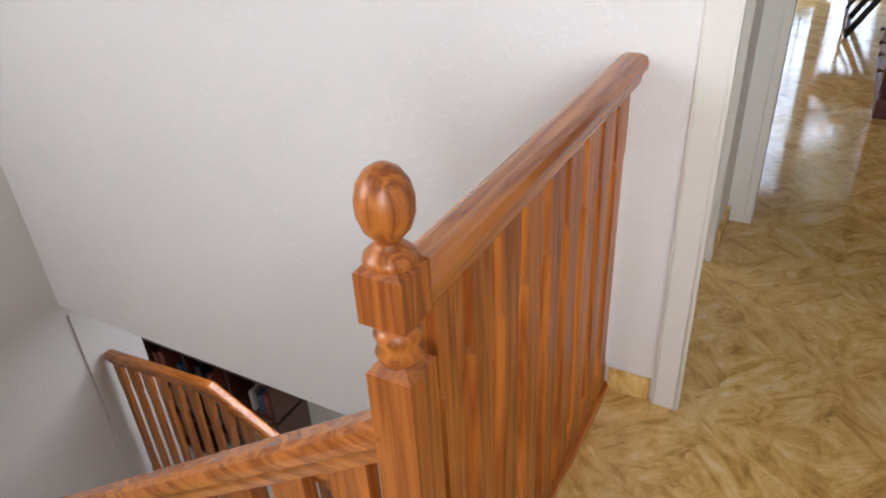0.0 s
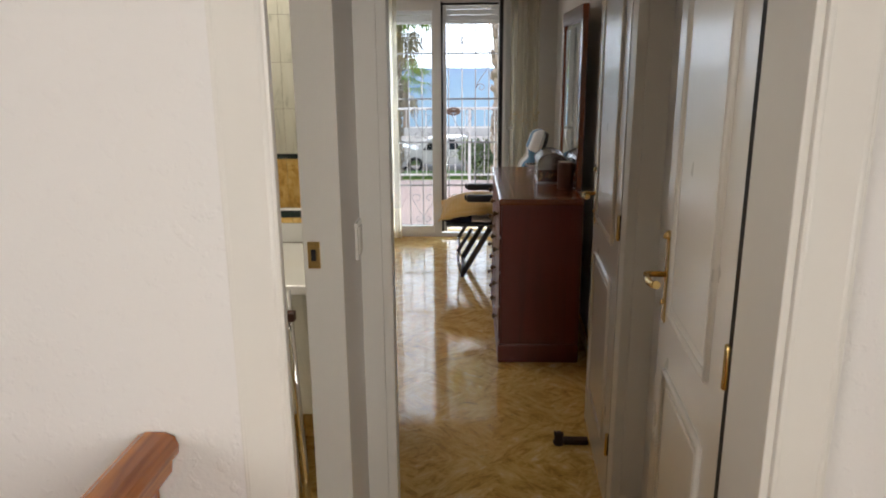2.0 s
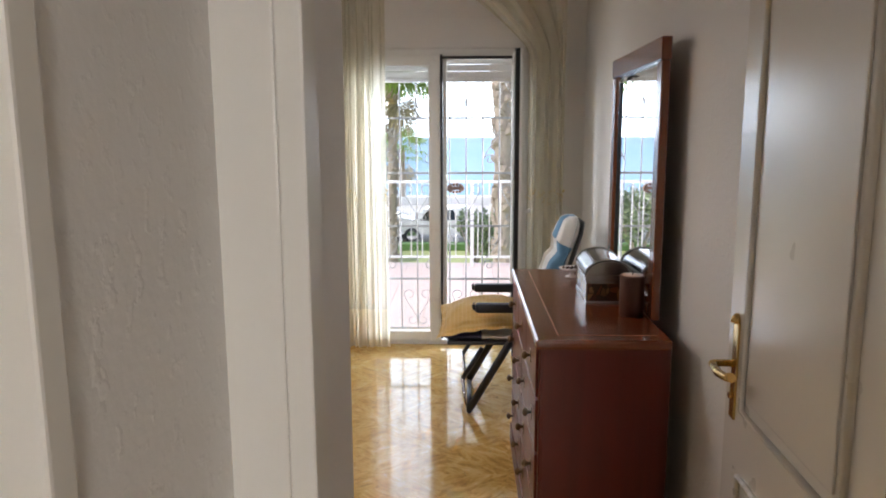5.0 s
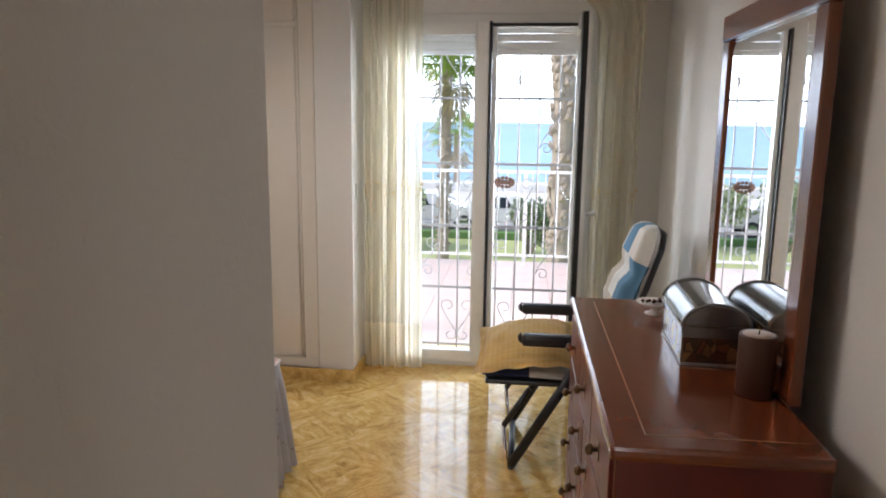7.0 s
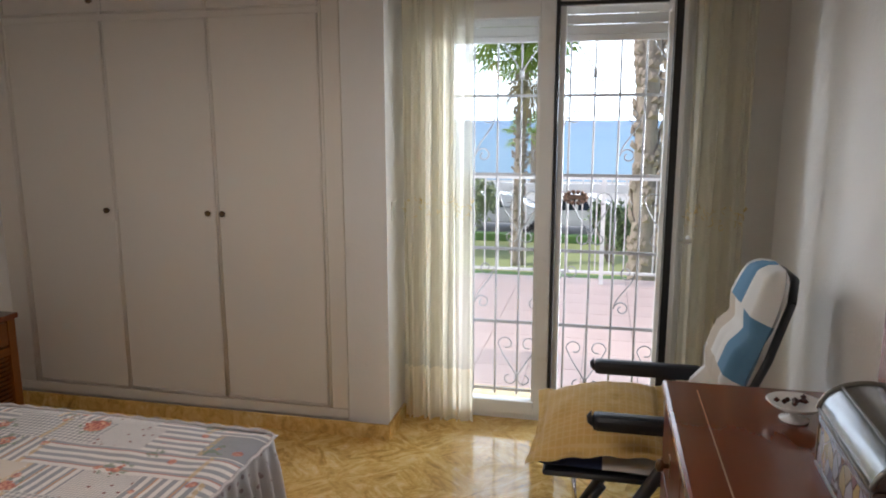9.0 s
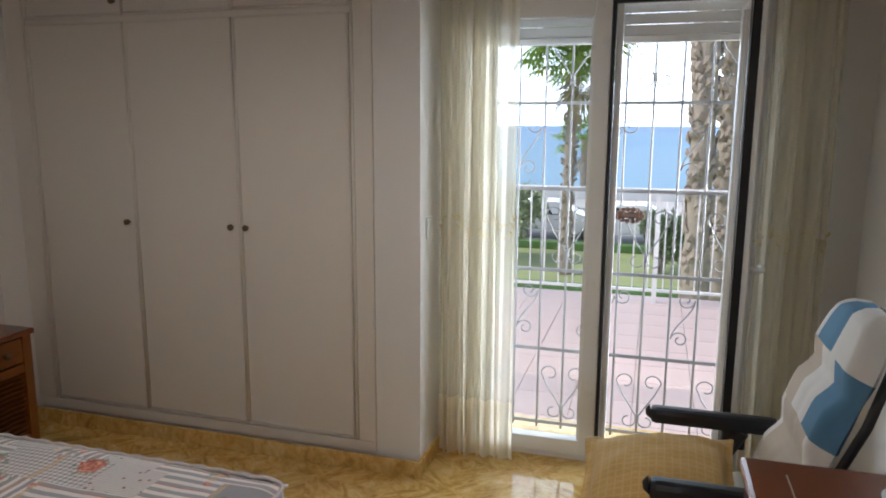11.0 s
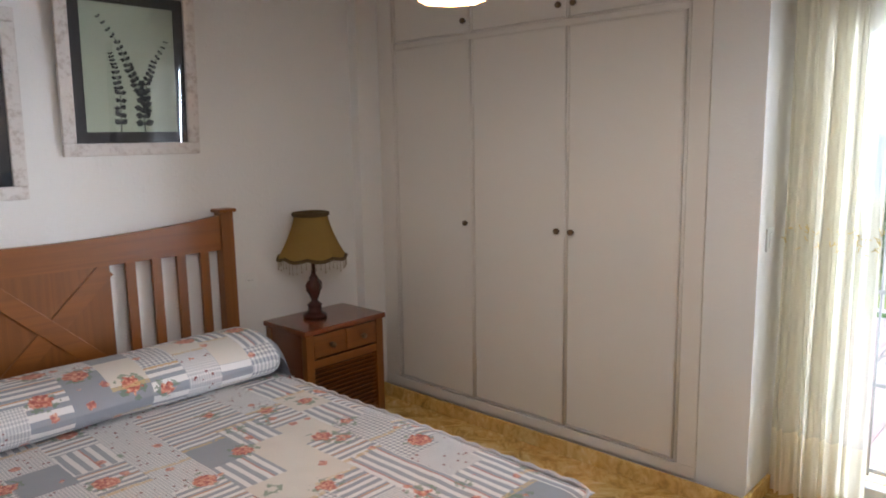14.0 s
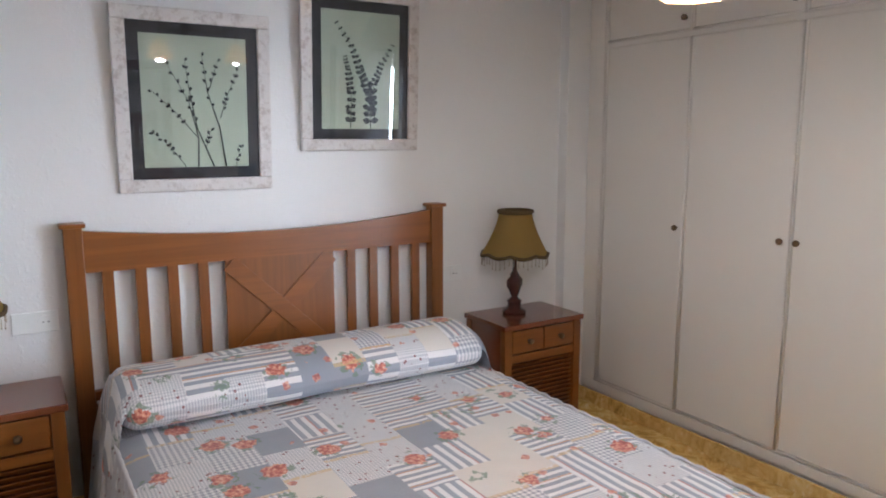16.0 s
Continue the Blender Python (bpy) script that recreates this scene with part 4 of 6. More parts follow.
bm = bmesh.new()
g = sheet(bm, 90, 28, bolster)
bm.faces.new([row[0] for row in g[:-1]])
bm.faces.new([row[-1] for row in reversed(g[:-1])])
part("cover", bm, M_BOLSTER, bol)
for yend, sg in ((5.795, 1), (4.350, -1)):
    bm = bmesh.new()

    def drape(u, v):
        a = math.pi * (1 - u)
        x, z = -2.70 + 0.228 * math.cos(a) * (0.82 + 0.24 * v), 0.582 + 0.100 * math.sin(a) * 0.82
        fold = 0.016 * v * math.sin(11 * u + 1.5 * v)
        return Vector((x, yend + sg * (-0.012 + 0.060 * v ** 0.6 + fold), z + (0.36 - z) * v ** 1.25))

    sheet(bm, 40, 12, drape)
    part("end_drape", bm, M_BOLSTER, bol, "patchwork cloth falling over the bolster's end")

# ---- nightstands ----


def nightstand(m, label):
    """Local frame: back at x 0, front at x 0.34, y from 0 to 0.49."""
    ob = thing("nightstand", label, "nightstand", "nightstands by the bed", m)
    W, D, H = 0.49, 0.34, 0.583
    part("top", boxes((-0.005, -0.012, H - 0.026, D + 0.012, W + 0.012, H), bevel=0.006), M_REDTOP, ob, "polished red-brown top")
    for y in (0, W - 0.045):
        for x in (0, D - 0.04):
            part("leg", boxes((x, y, 0, x + 0.04, y + 0.045, H - 0.026), bevel=0.003), M_HONEY, ob)
    for y in (0.008, W - 0.020):
        part("side_panel", boxes((0.04, y, 0.07, D - 0.04, y + 0.012, H - 0.026)), M_REDTOP, ob)
    part("back_panel", boxes((0.004, 0.045, 0.07, 0.012, W - 0.045, H - 0.026)), M_HONEY, ob)
    part("rail", boxes((D - 0.030, 0.045, 0.385, D - 0.004, W - 0.045, 0.425), bevel=0.002), M_HONEY_Y, ob)
    part("rail", boxes((D - 0.030, 0.045, 0.045, D - 0.004, W - 0.045, 0.085), bevel=0.002), M_HONEY_Y, ob)
    part("shelf", boxes((0.012, 0.045, 0.06, D - 0.032, W - 0.045, 0.075)), M_HONEY_Y, ob)
    for a, b in ((0.049, W / 2 - 0.002), (W / 2 + 0.002, W - 0.049)):
        d = part("drawer_front", boxes((D - 0.028, a, 0.435, D - 0.001, b, 0.549), bevel=0.004), M_HONEY_Y, ob)
        bm = bmesh.new()
        knob(bm, D - 0.001, (a + b) / 2, 0.492, 0.014, (1, 0, 0))
        part("knob", bm, M_BRONZE, d, "round bronze knob")
    for k in range(13):
        z = 0.095 + k * 0.0225
        bm = bmesh.new()
        box(bm, -0.011, 0.047, -0.002, 0.011, W - 0.047, 0.002, m=Matrix.Translation((D - 0.020, 0, z)) @ pose(0, 0, 0, 0, -50, 0))
        part("louvre", bm, M_HONEY_Y, ob)
    part("louvre_back", boxes((D - 0.045, 0.045, 0.085, D - 0.040, W - 0.045, 0.385)), M_DARKWOOD, ob)
    return ob


nightstand(Matrix.Translation((-3.09, 6.087, 0)), "honey wood nightstand with a louvred front, between bed and wardrobe")
nightstand(Matrix.Translation((-3.09, 3.705, 0)), "honey wood nightstand with a louvred front beside the bed")


def table_lamp(m, label):
    ob = thing("table_lamp", label, "lamp", "lamps by the bed", m)
    bm = bmesh.new()
    lathe(bm, [(0.058, 0), (0.062, 0.008), (0.058, 0.020), (0.044, 0.028), (0.036, 0.034), (0.034, 0.060), (0.040, 0.066), (0.026, 0.078), (0.016, 0.088), (0.020, 0.098),
               (0.030, 0.125), (0.036, 0.155), (0.034, 0.180), (0.022, 0.195), (0.026, 0.203), (0.018, 0.215), (0.012, 0.225), (0.010, 0.30)], n=20)
    part("base", bm, M_LAMPWOOD, ob, "turned dark red-brown base")
    for s in (-1, 1):
        part("side_handle", tube(bmesh.new(), [(0, s * 0.028, 0.125), (0, s * 0.044, 0.145), (0, s * 0.046, 0.175), (0, s * 0.030, 0.192)], 0.005, 6), M_LAMPWOOD, ob)
    bm = bmesh.new()
    n_ = 48

    def sh(u, v):
        a = 2 * math.pi * u
        r = 0.084 + (0.176 - 0.084) * (1 - v) ** 1.55
        r *= 1 - 0.045 * abs(math.cos(4 * a)) * (0.3 + 0.7 * (1 - v))
        return Vector((r * math.cos(a), r * math.sin(a), 0.322 + 0.218 * v - 0.012 * abs(math.sin(4 * a)) * (1 - v)))

    sheet(bm, n_, 12, sh)
    shade_ = part("shade", bm, M_SHADE, ob, "bell-shaped olive gold fabric shade")
    for v, r in ((0.0, 0.009), (0.965, 0.012)):
        part("braid", tube(bmesh.new(), [sh(k / n_, v) * 1.0 for k in range(n_ + 1)], r, 6), M_SHADETRIM, shade_, "dark braid trim")
    bm = bmesh.new()
    rng = random.Random(11)
    for k in range(46):
        p = sh(k / 46, 0.0)
        L = rng.uniform(0.032, 0.058)
        tube(bm, [p, p - Vector((0, 0, L))], 0.0014, 4)
        lathe(bm, [(0.001, -0.005), (0.004, 0), (0.001, 0.005)], p - Vector((0, 0, L)), 6)
    part("fringe", bm, M_FRINGE, shade_, "beaded fringe")
    return ob


table_lamp(Matrix.Translation((-2.945, 6.290, 0.584)), "table lamp with an olive gold fringed shade on the nightstand")
table_lamp(Matrix.Translation((-2.945, 3.880, 0.584)), "table lamp with an olive gold fringed shade beside the bed")

# ---- pictures ----


def picture(y0, z0, w, h, label, kind_):
    ob = thing("picture", label, "picture", "pictures over the bed", Matrix.Translation((X_BED + 0.001, y0, z0)) @ pose(0, 0, 0, 0, 2.8, 0))
    f, d = 0.052, 0.024
    for r in ((0, 0, 0, d, w, f), (0, 0, h - f, d, w, h), (0, 0, f, d, f, h - f), (0, w - f, f, d, w, h - f)):
        part("frame_rail", boxes(r, bevel=0.006), M_FRAMEWASH, ob)
    part("mount", boxes((0.002, f, f, 0.009, w - f, h - f)), M_MAT, ob, "black mount")
    g = 0.046
    part("print", boxes((0.009, f + g, f + g, 0.0102, w - f - g, h - f - g)), M_PRINT, ob, "pale green botanical print")
    rng = random.Random(3 if kind_ else 8)
    bm = bmesh.new()

    def leafm(c, a, L, wd):
        d_, s_ = Vector((0, math.cos(a), math.sin(a))), Vector((0, -math.sin(a), math.cos(a)))
        c = Vector(c)
        vs = [bm.verts.new(c + d_ * L * t + s_ * wd * k) for t, k in ((0, 0), (0.3, 0.8), (0.6, 1), (1, 0), (0.6, -1), (0.3, -0.8))]
        bm.faces.new(vs)

    pw, ph = w - 2 * (f + g), h - 2 * (f + g)

    def stem(line, wide):
        """A bent twig through corner points given as shares of the print's width and height."""
        pts = []
        for (a, b), (c, d_) in zip(line, line[1:]):
            pts += [Vector((0.0106, f + g + pw * (a + (c - a) * k / 5), f + g + ph * (b + (d_ - b) * k / 5) + 0.002)) for k in range(5)]
        tube(bm, pts, [wide * (1 - 0.8 * k / len(pts)) for k in range(len(pts))], 4)
        return pts

    if kind_ == 0:
        for line, wide, bare in (([(0.50, 0), (0.51, 0.22), (0.43, 0.5), (0.20, 0.84)], 0.0042, 8), ([(0.51, 0.22), (0.30, 0.42), (0.05, 0.61)], 0.0026, 3),
                                 ([(0.65, 0), (0.50, 0.3), (0.44, 0.58), (0.40, 0.86)], 0.0042, 6), ([(0.77, 0), (0.72, 0.3), (0.61, 0.58), (0.56, 0.92)], 0.0046, 8),
                                 ([(0.63, 0.6), (0.74, 0.87)], 0.0022, 1), ([(0.73, 0.38), (0.80, 0.55), (0.94, 0.80)], 0.0024, 2), ([(0.38, 0), (0.24, 0.16), (0.06, 0.28)], 0.0022, 2),
                                 ([(0.87, 0), (0.93, 0.18)], 0.0020, 1), ([(0.58, 0.15), (0.64, 0.31)], 0.0018, 1)):
            pts = stem(line, wide)
            for k in range(bare, len(pts)):
                lean = (pts[k] - pts[k - 1])
                a = math.atan2(lean.z, lean.y) + (0.6 if k % 2 else -0.6)
                leafm(pts[k], a, 0.019 * rng.uniform(0.8, 1.15), 0.0058)
                if rng.random() < 0.35:
                    leafm(pts[k], a + (-1.2 if k % 2 else 1.2), 0.015, 0.005)
    else:
        for line, big in (([(0.36, 0), (0.37, 0.30), (0.33, 0.50), (0.28, 0.64)], 0.036), ([(0.62, 0.0), (0.61, 0.30), (0.50, 0.48), (0.38, 0.70), (0.14, 0.93)], 0.042),
                          ([(0.63, 0.1), (0.66, 0.38), (0.76, 0.56), (0.94, 0.77)], 0.036)):
            pts = stem(line, 0.0024)
            for k in range(1, len(pts)):
                lean = (pts[k] - pts[k - 1])
                a = math.atan2(lean.z, lean.y)
                size = big * (1 - 0.72 * k / len(pts))
                for sd in (-1, 1):
                    leafm(pts[k], a + sd * rng.uniform(0.8, 1.4), size * rng.uniform(0.8, 1.1), size * 0.36)
    part("plant_drawing", bm, M_INK, ob, "charcoal drawing of leafy twigs")
    gl = part("pane", boxes((0.0135, f - 0.004, f - 0.004, 0.0155, w - f + 0.004, h - f + 0.004)), M_PICGLASS, ob)
    gl.visible_shadow = False
    return ob


picture(4.461, 1.274, 0.608, 0.712, "botanical print of budding twigs in whitewashed frame over bed", 0)
picture(5.208, 1.431, 0.582, 0.712, "botanical print of leafy eucalyptus twigs in a whitewashed frame", 1)


def socket(y0, y1, label):
    ob = thing("wall_socket", label, "socket", "sockets by the bed")
    z0 = 0.760
    part("plate", boxes((X_BED, y0, z0, X_BED + 0.010, y1, z0 + 0.082), bevel=0.004), M_PLASTICWHITE, ob)
    c = (y0 + y1) / 2
    bm = bmesh.new()
    tube(bm, [(X_BED + 0.010, y1 - 0.042, z0 + 0.041), (X_BED + 0.013, y1 - 0.042, z0 + 0.041)], 0.027, 16)
    part("socket_face", bm, M_PLASTICWHITE, ob)
    bm = bmesh.new()
    for s in (-0.009, 0.009):
        tube(bm, [(X_BED + 0.0125, y1 - 0.042 + s, z0 + 0.041), (X_BED + 0.0140, y1 - 0.042 + s, z0 + 0.041)], 0.003, 6)
    part("pin_hole", bm, M_GASKET_GAP, ob)
    return ob


socket(5.925, 6.055, "white double wall socket between headboard and nightstand")
socket(4.06, 4.215, "white double wall socket beside the headboard")

# ---- chandelier ----
ch = thing("ceiling_lamp", "dark metal three-armed ceiling lamp with lit amber glass shades", "lamp")
CX, CY = -1.15, 5.15
bm = bmesh.new()
lathe(bm, [(0.06, 2.565), (0.055, 2.58)], (CX, CY, 0), 20)
part("canopy", bm, M_BRONZE, ch)
part("rod", tube(bmesh.new(), [(CX, CY, 2.02), (CX, CY, 2.57)], 0.007, 8), M_BRONZE, ch)
bm = bmesh.new()
lathe(bm, [(0.004, 1.95), (0.022, 1.965), (0.034, 2.0), (0.026, 2.03), (0.012, 2.06)], (CX, CY, 0), 16)
part("hub", bm, M_BRONZE, ch)
M_AMBERGLASS = Nodes("amber_glass")
M_AMBERGLASS = M_AMBERGLASS.set(M_AMBERGLASS.mix(M_AMBERGLASS.noise(14), (0.42, 0.15, 0.03), (0.58, 0.27, 0.08)), 0.25, Transmission_Weight=0.0, Emission_Color=(1.0, 0.55, 0.20), Emission_Strength=1.3)
for a in (101, 221, 341):
    c, s = math.cos(radians(a)), math.sin(radians(a))
    pts = [(CX + c * r, CY + s * r, z) for r, z in ((0.02, 2.0), (0.11, 1.975), (0.21, 1.985), (0.29, 2.02), (0.31, 1.985), (0.31, 1.905))]
    arm = part("arm", tube(bmesh.new(), pts, 0.006, 8), M_BRONZE, ch)
    bm = bmesh.new()
    cx, cy = CX + c * 0.31, CY + s * 0.31
    sheet(bm, 32, 8, lambda u, v: Vector((cx + (0.022 + 0.055 * (1 - v) ** 0.7 * (1 + 0.07 * math.cos(8 * 2 * math.pi * u) * (1 - v))) * math.cos(2 * math.pi * u),
                                          cy + (0.022 + 0.055 * (1 - v) ** 0.7 * (1 + 0.07 * math.cos(8 * 2 * math.pi * u) * (1 - v))) * math.sin(2 * math.pi * u), 1.800 + 0.115 * v)))
    part("glass_shade", bm, M_AMBERGLASS, arm, "scalloped amber glass shade")
    bm = bmesh.new()
    lathe(bm, [(0.002, 1.845), (0.014, 1.850), (0.018, 1.865), (0.012, 1.88), (0.010, 1.905)], (cx, cy, 0), 12)
    part("bulb", bm, emitter("warm_bulb", (1.0, 0.72, 0.40), 9.0), arm)

# ---- chest of drawers and what stands on it ----
dr = thing("chest_of_drawers", "dark red mahogany chest of drawers with polished inlaid top", "chest of drawers")
DX0, DX1, DY0, DY1, DZ = 0.157, 0.562, 4.382, 5.550, 0.860
part("top", boxes((DX0 - 0.012, DY0 - 0.012, DZ - 0.030, DX1, DY1 + 0.012, DZ), bevel=0.009), M_MAHOG_TOP, dr, "polished reddish top")
part("inlay_line", boxes((DX0 + 0.062, DY0 + 0.05, DZ, DX0 + 0.065, DY1 - 0.05, DZ + 0.0006), (DX0 + 0.065, DY0 + 0.05, DZ, DX1 - 0.02, DY0 + 0.0525, DZ + 0.0006)), plain("pale_inlay", (0.42, 0.24, 0.13), 0.3), dr, "thin pale inlay")
part("side_panel", boxes((DX0 + 0.012, DY0, 0.10, DX1, DY0 + 0.022, DZ - 0.030), bevel=0.002), M_MAHOG, dr)
part("side_panel", boxes((DX0 + 0.012, DY1 - 0.022, 0.10, DX1, DY1, DZ - 0.030), bevel=0.002), M_MAHOG, dr)
part("carcass", boxes((DX0 + 0.03, DY0 + 0.022, 0.10, DX1 - 0.006, DY1 - 0.022, DZ - 0.030)), M_MAHOG, dr)
part("corner_post", boxes((DX0 + 0.002, DY0 + 0.001, 0.10, DX0 + 0.030, DY0 + 0.03, DZ - 0.030), bevel=0.003), M_MAHOG, dr)
part("corner_post", boxes((DX0 + 0.002, DY1 - 0.03, 0.10, DX0 + 0.030, DY1 - 0.001, DZ - 0.030), bevel=0.003), M_MAHOG, dr)
part("plinth", boxes((DX0 - 0.010, DY0 - 0.010, 0.0, DX1, DY1 + 0.010, 0.100), bevel=0.006), M_MAHOG, dr)
rows_z = [(0.112, 0.285), (0.295, 0.468), (0.478, 0.651), (0.661, 0.826)]
for z0, z1 in rows_z:
    cols = 3 if z0 > 0.6 else 2
    L = (DY1 - DY0 - 0.064) / cols
    for k in range(cols):
        a = DY0 + 0.032 + k * L + 0.004
        d = part("drawer_front", boxes((DX0 - 0.006, a, z0, DX0 + 0.031, a + L - 0.008, z1), bevel=0.005), M_MAHOG, dr)
        for fy in ((0.5,) if cols == 3 else (0.22, 0.78)):
            bm = bmesh.new()
            y = a + (L - 0.008) * fy
            z = (z0 + z1) / 2
            knob(bm, DX0 - 0.006, y, z, 0.014, (-1, 0, 0))
            box(bm, DX0 - 0.008, y - 0.016, z - 0.022, DX0 - 0.005, y + 0.016, z + 0.022, 0.001)
            part("knob", bm, M_BRONZE, d, "dark bronze knob on a small plate")
mir = thing("dresser_mirror", "tall mirror in mahogany frame on the chest of drawers", "mirror")
MY0, MY1, MZ0, MZ1 = 4.615, 5.385, DZ + 0.001, 1.79
MXF = 0.556
for r in ((MXF, MY0, MZ0, MXF + 0.028, MY0 + 0.065, MZ1 - 0.075), (MXF, MY1 - 0.065, MZ0, MXF + 0.028, MY1, MZ1 - 0.075), (MXF, MY0 + 0.065, MZ0, MXF + 0.028, MY1 - 0.065, MZ0 + 0.07),
          (MXF - 0.003, MY0 - 0.004, MZ1 - 0.075, MXF + 0.030, MY1 + 0.004, MZ1)):
    part("frame_rail", boxes(r, bevel=0.005), M_MAHOG_TOP, mir)
bm = bmesh.new()
b_ = 0.028
ys, zs = (MY0 + 0.062, MY1 - 0.062), (MZ0 + 0.067, MZ1 - 0.072)
outer = [bm.verts.new((MXF + 0.012, y, z)) for y, z in ((ys[0], zs[0]), (ys[1], zs[0]), (ys[1], zs[1]), (ys[0], zs[1]))]
inner = [bm.verts.new((MXF + 0.008, y, z)) for y, z in ((ys[0] + b_, zs[0] + b_), (ys[1] - b_, zs[0] + b_), (ys[1] - b_, zs[1] - b_), (ys[0] + b_, zs[1] - b_))]
bm.faces.new(inner)
for i in range(4):
    bm.faces.new((outer[i], outer[(i + 1) % 4], inner[(i + 1) % 4], inner[i]))
bmesh.ops.recalc_face_normals(bm, faces=bm.faces)
for f in bm.faces:
    if f.normal.x > 0:
        f.normal_flip()
part("mirror_glass", bm, M_MIRROR, mir, "bevelled silvered glass")
part("backing", boxes((MXF + 0.016, MY0 + 0.05, MZ0 + 0.05, MXF + 0.024, MY1 - 0.05, MZ1 - 0.06)), M_DARKWOOD, mir)

ck = thing("glass_casket", "glass and lead jewel casket with domed lid on the chest", "casket", m=Matrix.Translation((0.378, 4.868, DZ)) @ pose(0, 0, 0, 0, 0, -2))
CW, CL, CH = 0.165, 0.305, 0.105
part("base", boxes((0, 0, 0, CW, CL, 0.008), bevel=0.002), M_STEEL, ck)
for x in (0, CW - 0.006):
    for y in (0, CL - 0.006):
        part("corner_bar", boxes((x, y, 0.008, x + 0.006, y + 0.006, CH)), M_BRONZE, ck)
for r in ((0, 0, CH - 0.006, CW, 0.006, CH), (0, CL - 0.006, CH - 0.006, CW, CL, CH), (0, 0.006, CH - 0.006, 0.006, CL - 0.006, CH), (CW - 0.006, 0.006, CH - 0.006, CW, CL - 0.006, CH)):
    part("rim_bar", boxes(r), M_BRONZE, ck)
M_TIN = plain("pewter_lid", (0.36, 0.37, 0.38), 0.22, 0.85, var=0.15)
M_LEAD = plain("lead_came", (0.30, 0.29, 0.27), 0.4, 0.9, var=0.3, fine=60, bump=0.3)


def painted_panel(name, palette, scale):
    """Glass painted in small blocks of colour with dark outlines."""
    n = Nodes(name)
    co = n.coords((1.0, 1.0, 0.7))
    cell = n.voronoi(scale, co, out="Color")
    pick = n.xyz(cell)[0]
    col = n.ramp(pick, [(k / len(palette), c) for k, c in enumerate(palette)])
    edge = n.math("LESS_THAN", n.voronoi(scale, co, "DISTANCE_TO_EDGE"), 0.05)
    col = n.mix(n.math("MULTIPLY", edge, 0.8), col, (0.03, 0.025, 0.02))
    return n.set(n.mix(n.math("MULTIPLY", n.noise(70, detail=4), 0.4), col, (0.10, 0.06, 0.04)), 0.12)


M_LONGPANEL = painted_panel("painted_glass_long", [(0.05, 0.07, 0.22), (0.55, 0.48, 0.34), (0.62, 0.46, 0.14), (0.26, 0.05, 0.06), (0.50, 0.52, 0.58)], 38)
M_ENDPANEL = painted_panel("painted_glass_end", [(0.07, 0.03, 0.02), (0.22, 0.07, 0.03), (0.09, 0.04, 0.025), (0.36, 0.18, 0.07), (0.05, 0.03, 0.02)], 42)
for r in ((0.002, 0.006, 0.008, 0.004, CL - 0.006, CH - 0.006), (CW - 0.004, 0.006, 0.008, CW - 0.002, CL - 0.006, CH - 0.006)):
    part("side_glass", boxes(r), M_LONGPANEL, ck, "glass painted with small blue, ochre and red blocks")
for r in ((0.006, 0.002, 0.008, CW - 0.006, 0.004, CH - 0.006), (0.006, CL - 0.004, 0.008, CW - 0.006, CL - 0.002, CH - 0.006)):
    part("end_glass", boxes(r), M_ENDPANEL, ck, "glass painted in dark red-brown")
for y in (0.0, CL - 0.004):
    part("end_band", boxes((0, y - 0.001, CH - 0.030, CW, y + 0.005, CH)), M_TIN, ck)
part("long_band", boxes((-0.001, 0.006, CH - 0.018, 0.003, CL - 0.006, CH - 0.006)), M_TIN, ck)


def dome(u, v, lift=0.0):
    a = math.pi * u
    return Vector((CW * (0.5 - 0.5 * math.cos(a)) - lift * math.cos(a), CL * v, CH + 0.002 + (0.055 + lift) * math.sin(a)))


bm = bmesh.new()
sheet(bm, 20, 6, dome)
for y in (0, 1):
    vs = [bm.verts.new(dome(k / 20, y)) for k in range(21)]
    bm.faces.new(vs if y else list(reversed(vs)))
lid = part("lid", bm, M_TIN, ck, "domed grey glass lid")
for v in (0.0, 1.0):
    part("came", tube(bmesh.new(), [dome(k / 20, v, 0.001) for k in range(21)], 0.0045, 6), M_LEAD, lid)
for u in (0.0, 0.30, 1.0):
    part("came", tube(bmesh.new(), [dome(u, k / 4, 0.001) for k in range(5)], 0.0028, 6), M_LEAD, lid)
cand = thing("candle", "thick dark brown pillar candle on the chest of drawers", "candle", m=Matrix.Translation((0.506, 4.690, DZ)))
bm = bmesh.new()
lathe(bm, [(0.040, 0), (0.042, 0.004), (0.042, 0.138), (0.040, 0.143), (0.034, 0.142)], n=28)
part("wax", bm, M_CANDLE, cand)
bm = bmesh.new()
lathe(bm, [(0.036, 0.140), (0.034, 0.1445), (0.010, 0.1425)], n=24)
part("wax_top", bm, M_WAXTOP, cand, "pale melted top")
part("wick", tube(bmesh.new(), [(0, 0, 0.142), (0.001, 0, 0.152)], 0.0015, 5), M_GASKET_GAP, cand)
dish = thing("trinket_dish", "small painted footed dish on the chest of drawers", "dish", m=Matrix.Translation((0.400, 5.370, DZ)))
bm = bmesh.new()
lathe(bm, [(0.028, 0), (0.030, 0.004), (0.010, 0.010), (0.010, 0.022), (0.048, 0.032), (0.058, 0.042), (0.055, 0.042), (0.044, 0.035)], n=24)
part("bowl", bm, M_CERAMIC, dish)
rng = random.Random(9)
bm = bmesh.new()
for k in range(10):
    a, r = rng.random() * 6.28, rng.uniform(0.0, 0.04)
    lathe(bm, [(0.001, -0.006), (0.007, 0), (0.001, 0.006)], (r * math.cos(a), r * math.sin(a), 0.043), 7)
part("trinkets", bm, M_LAMPWOOD, dish)

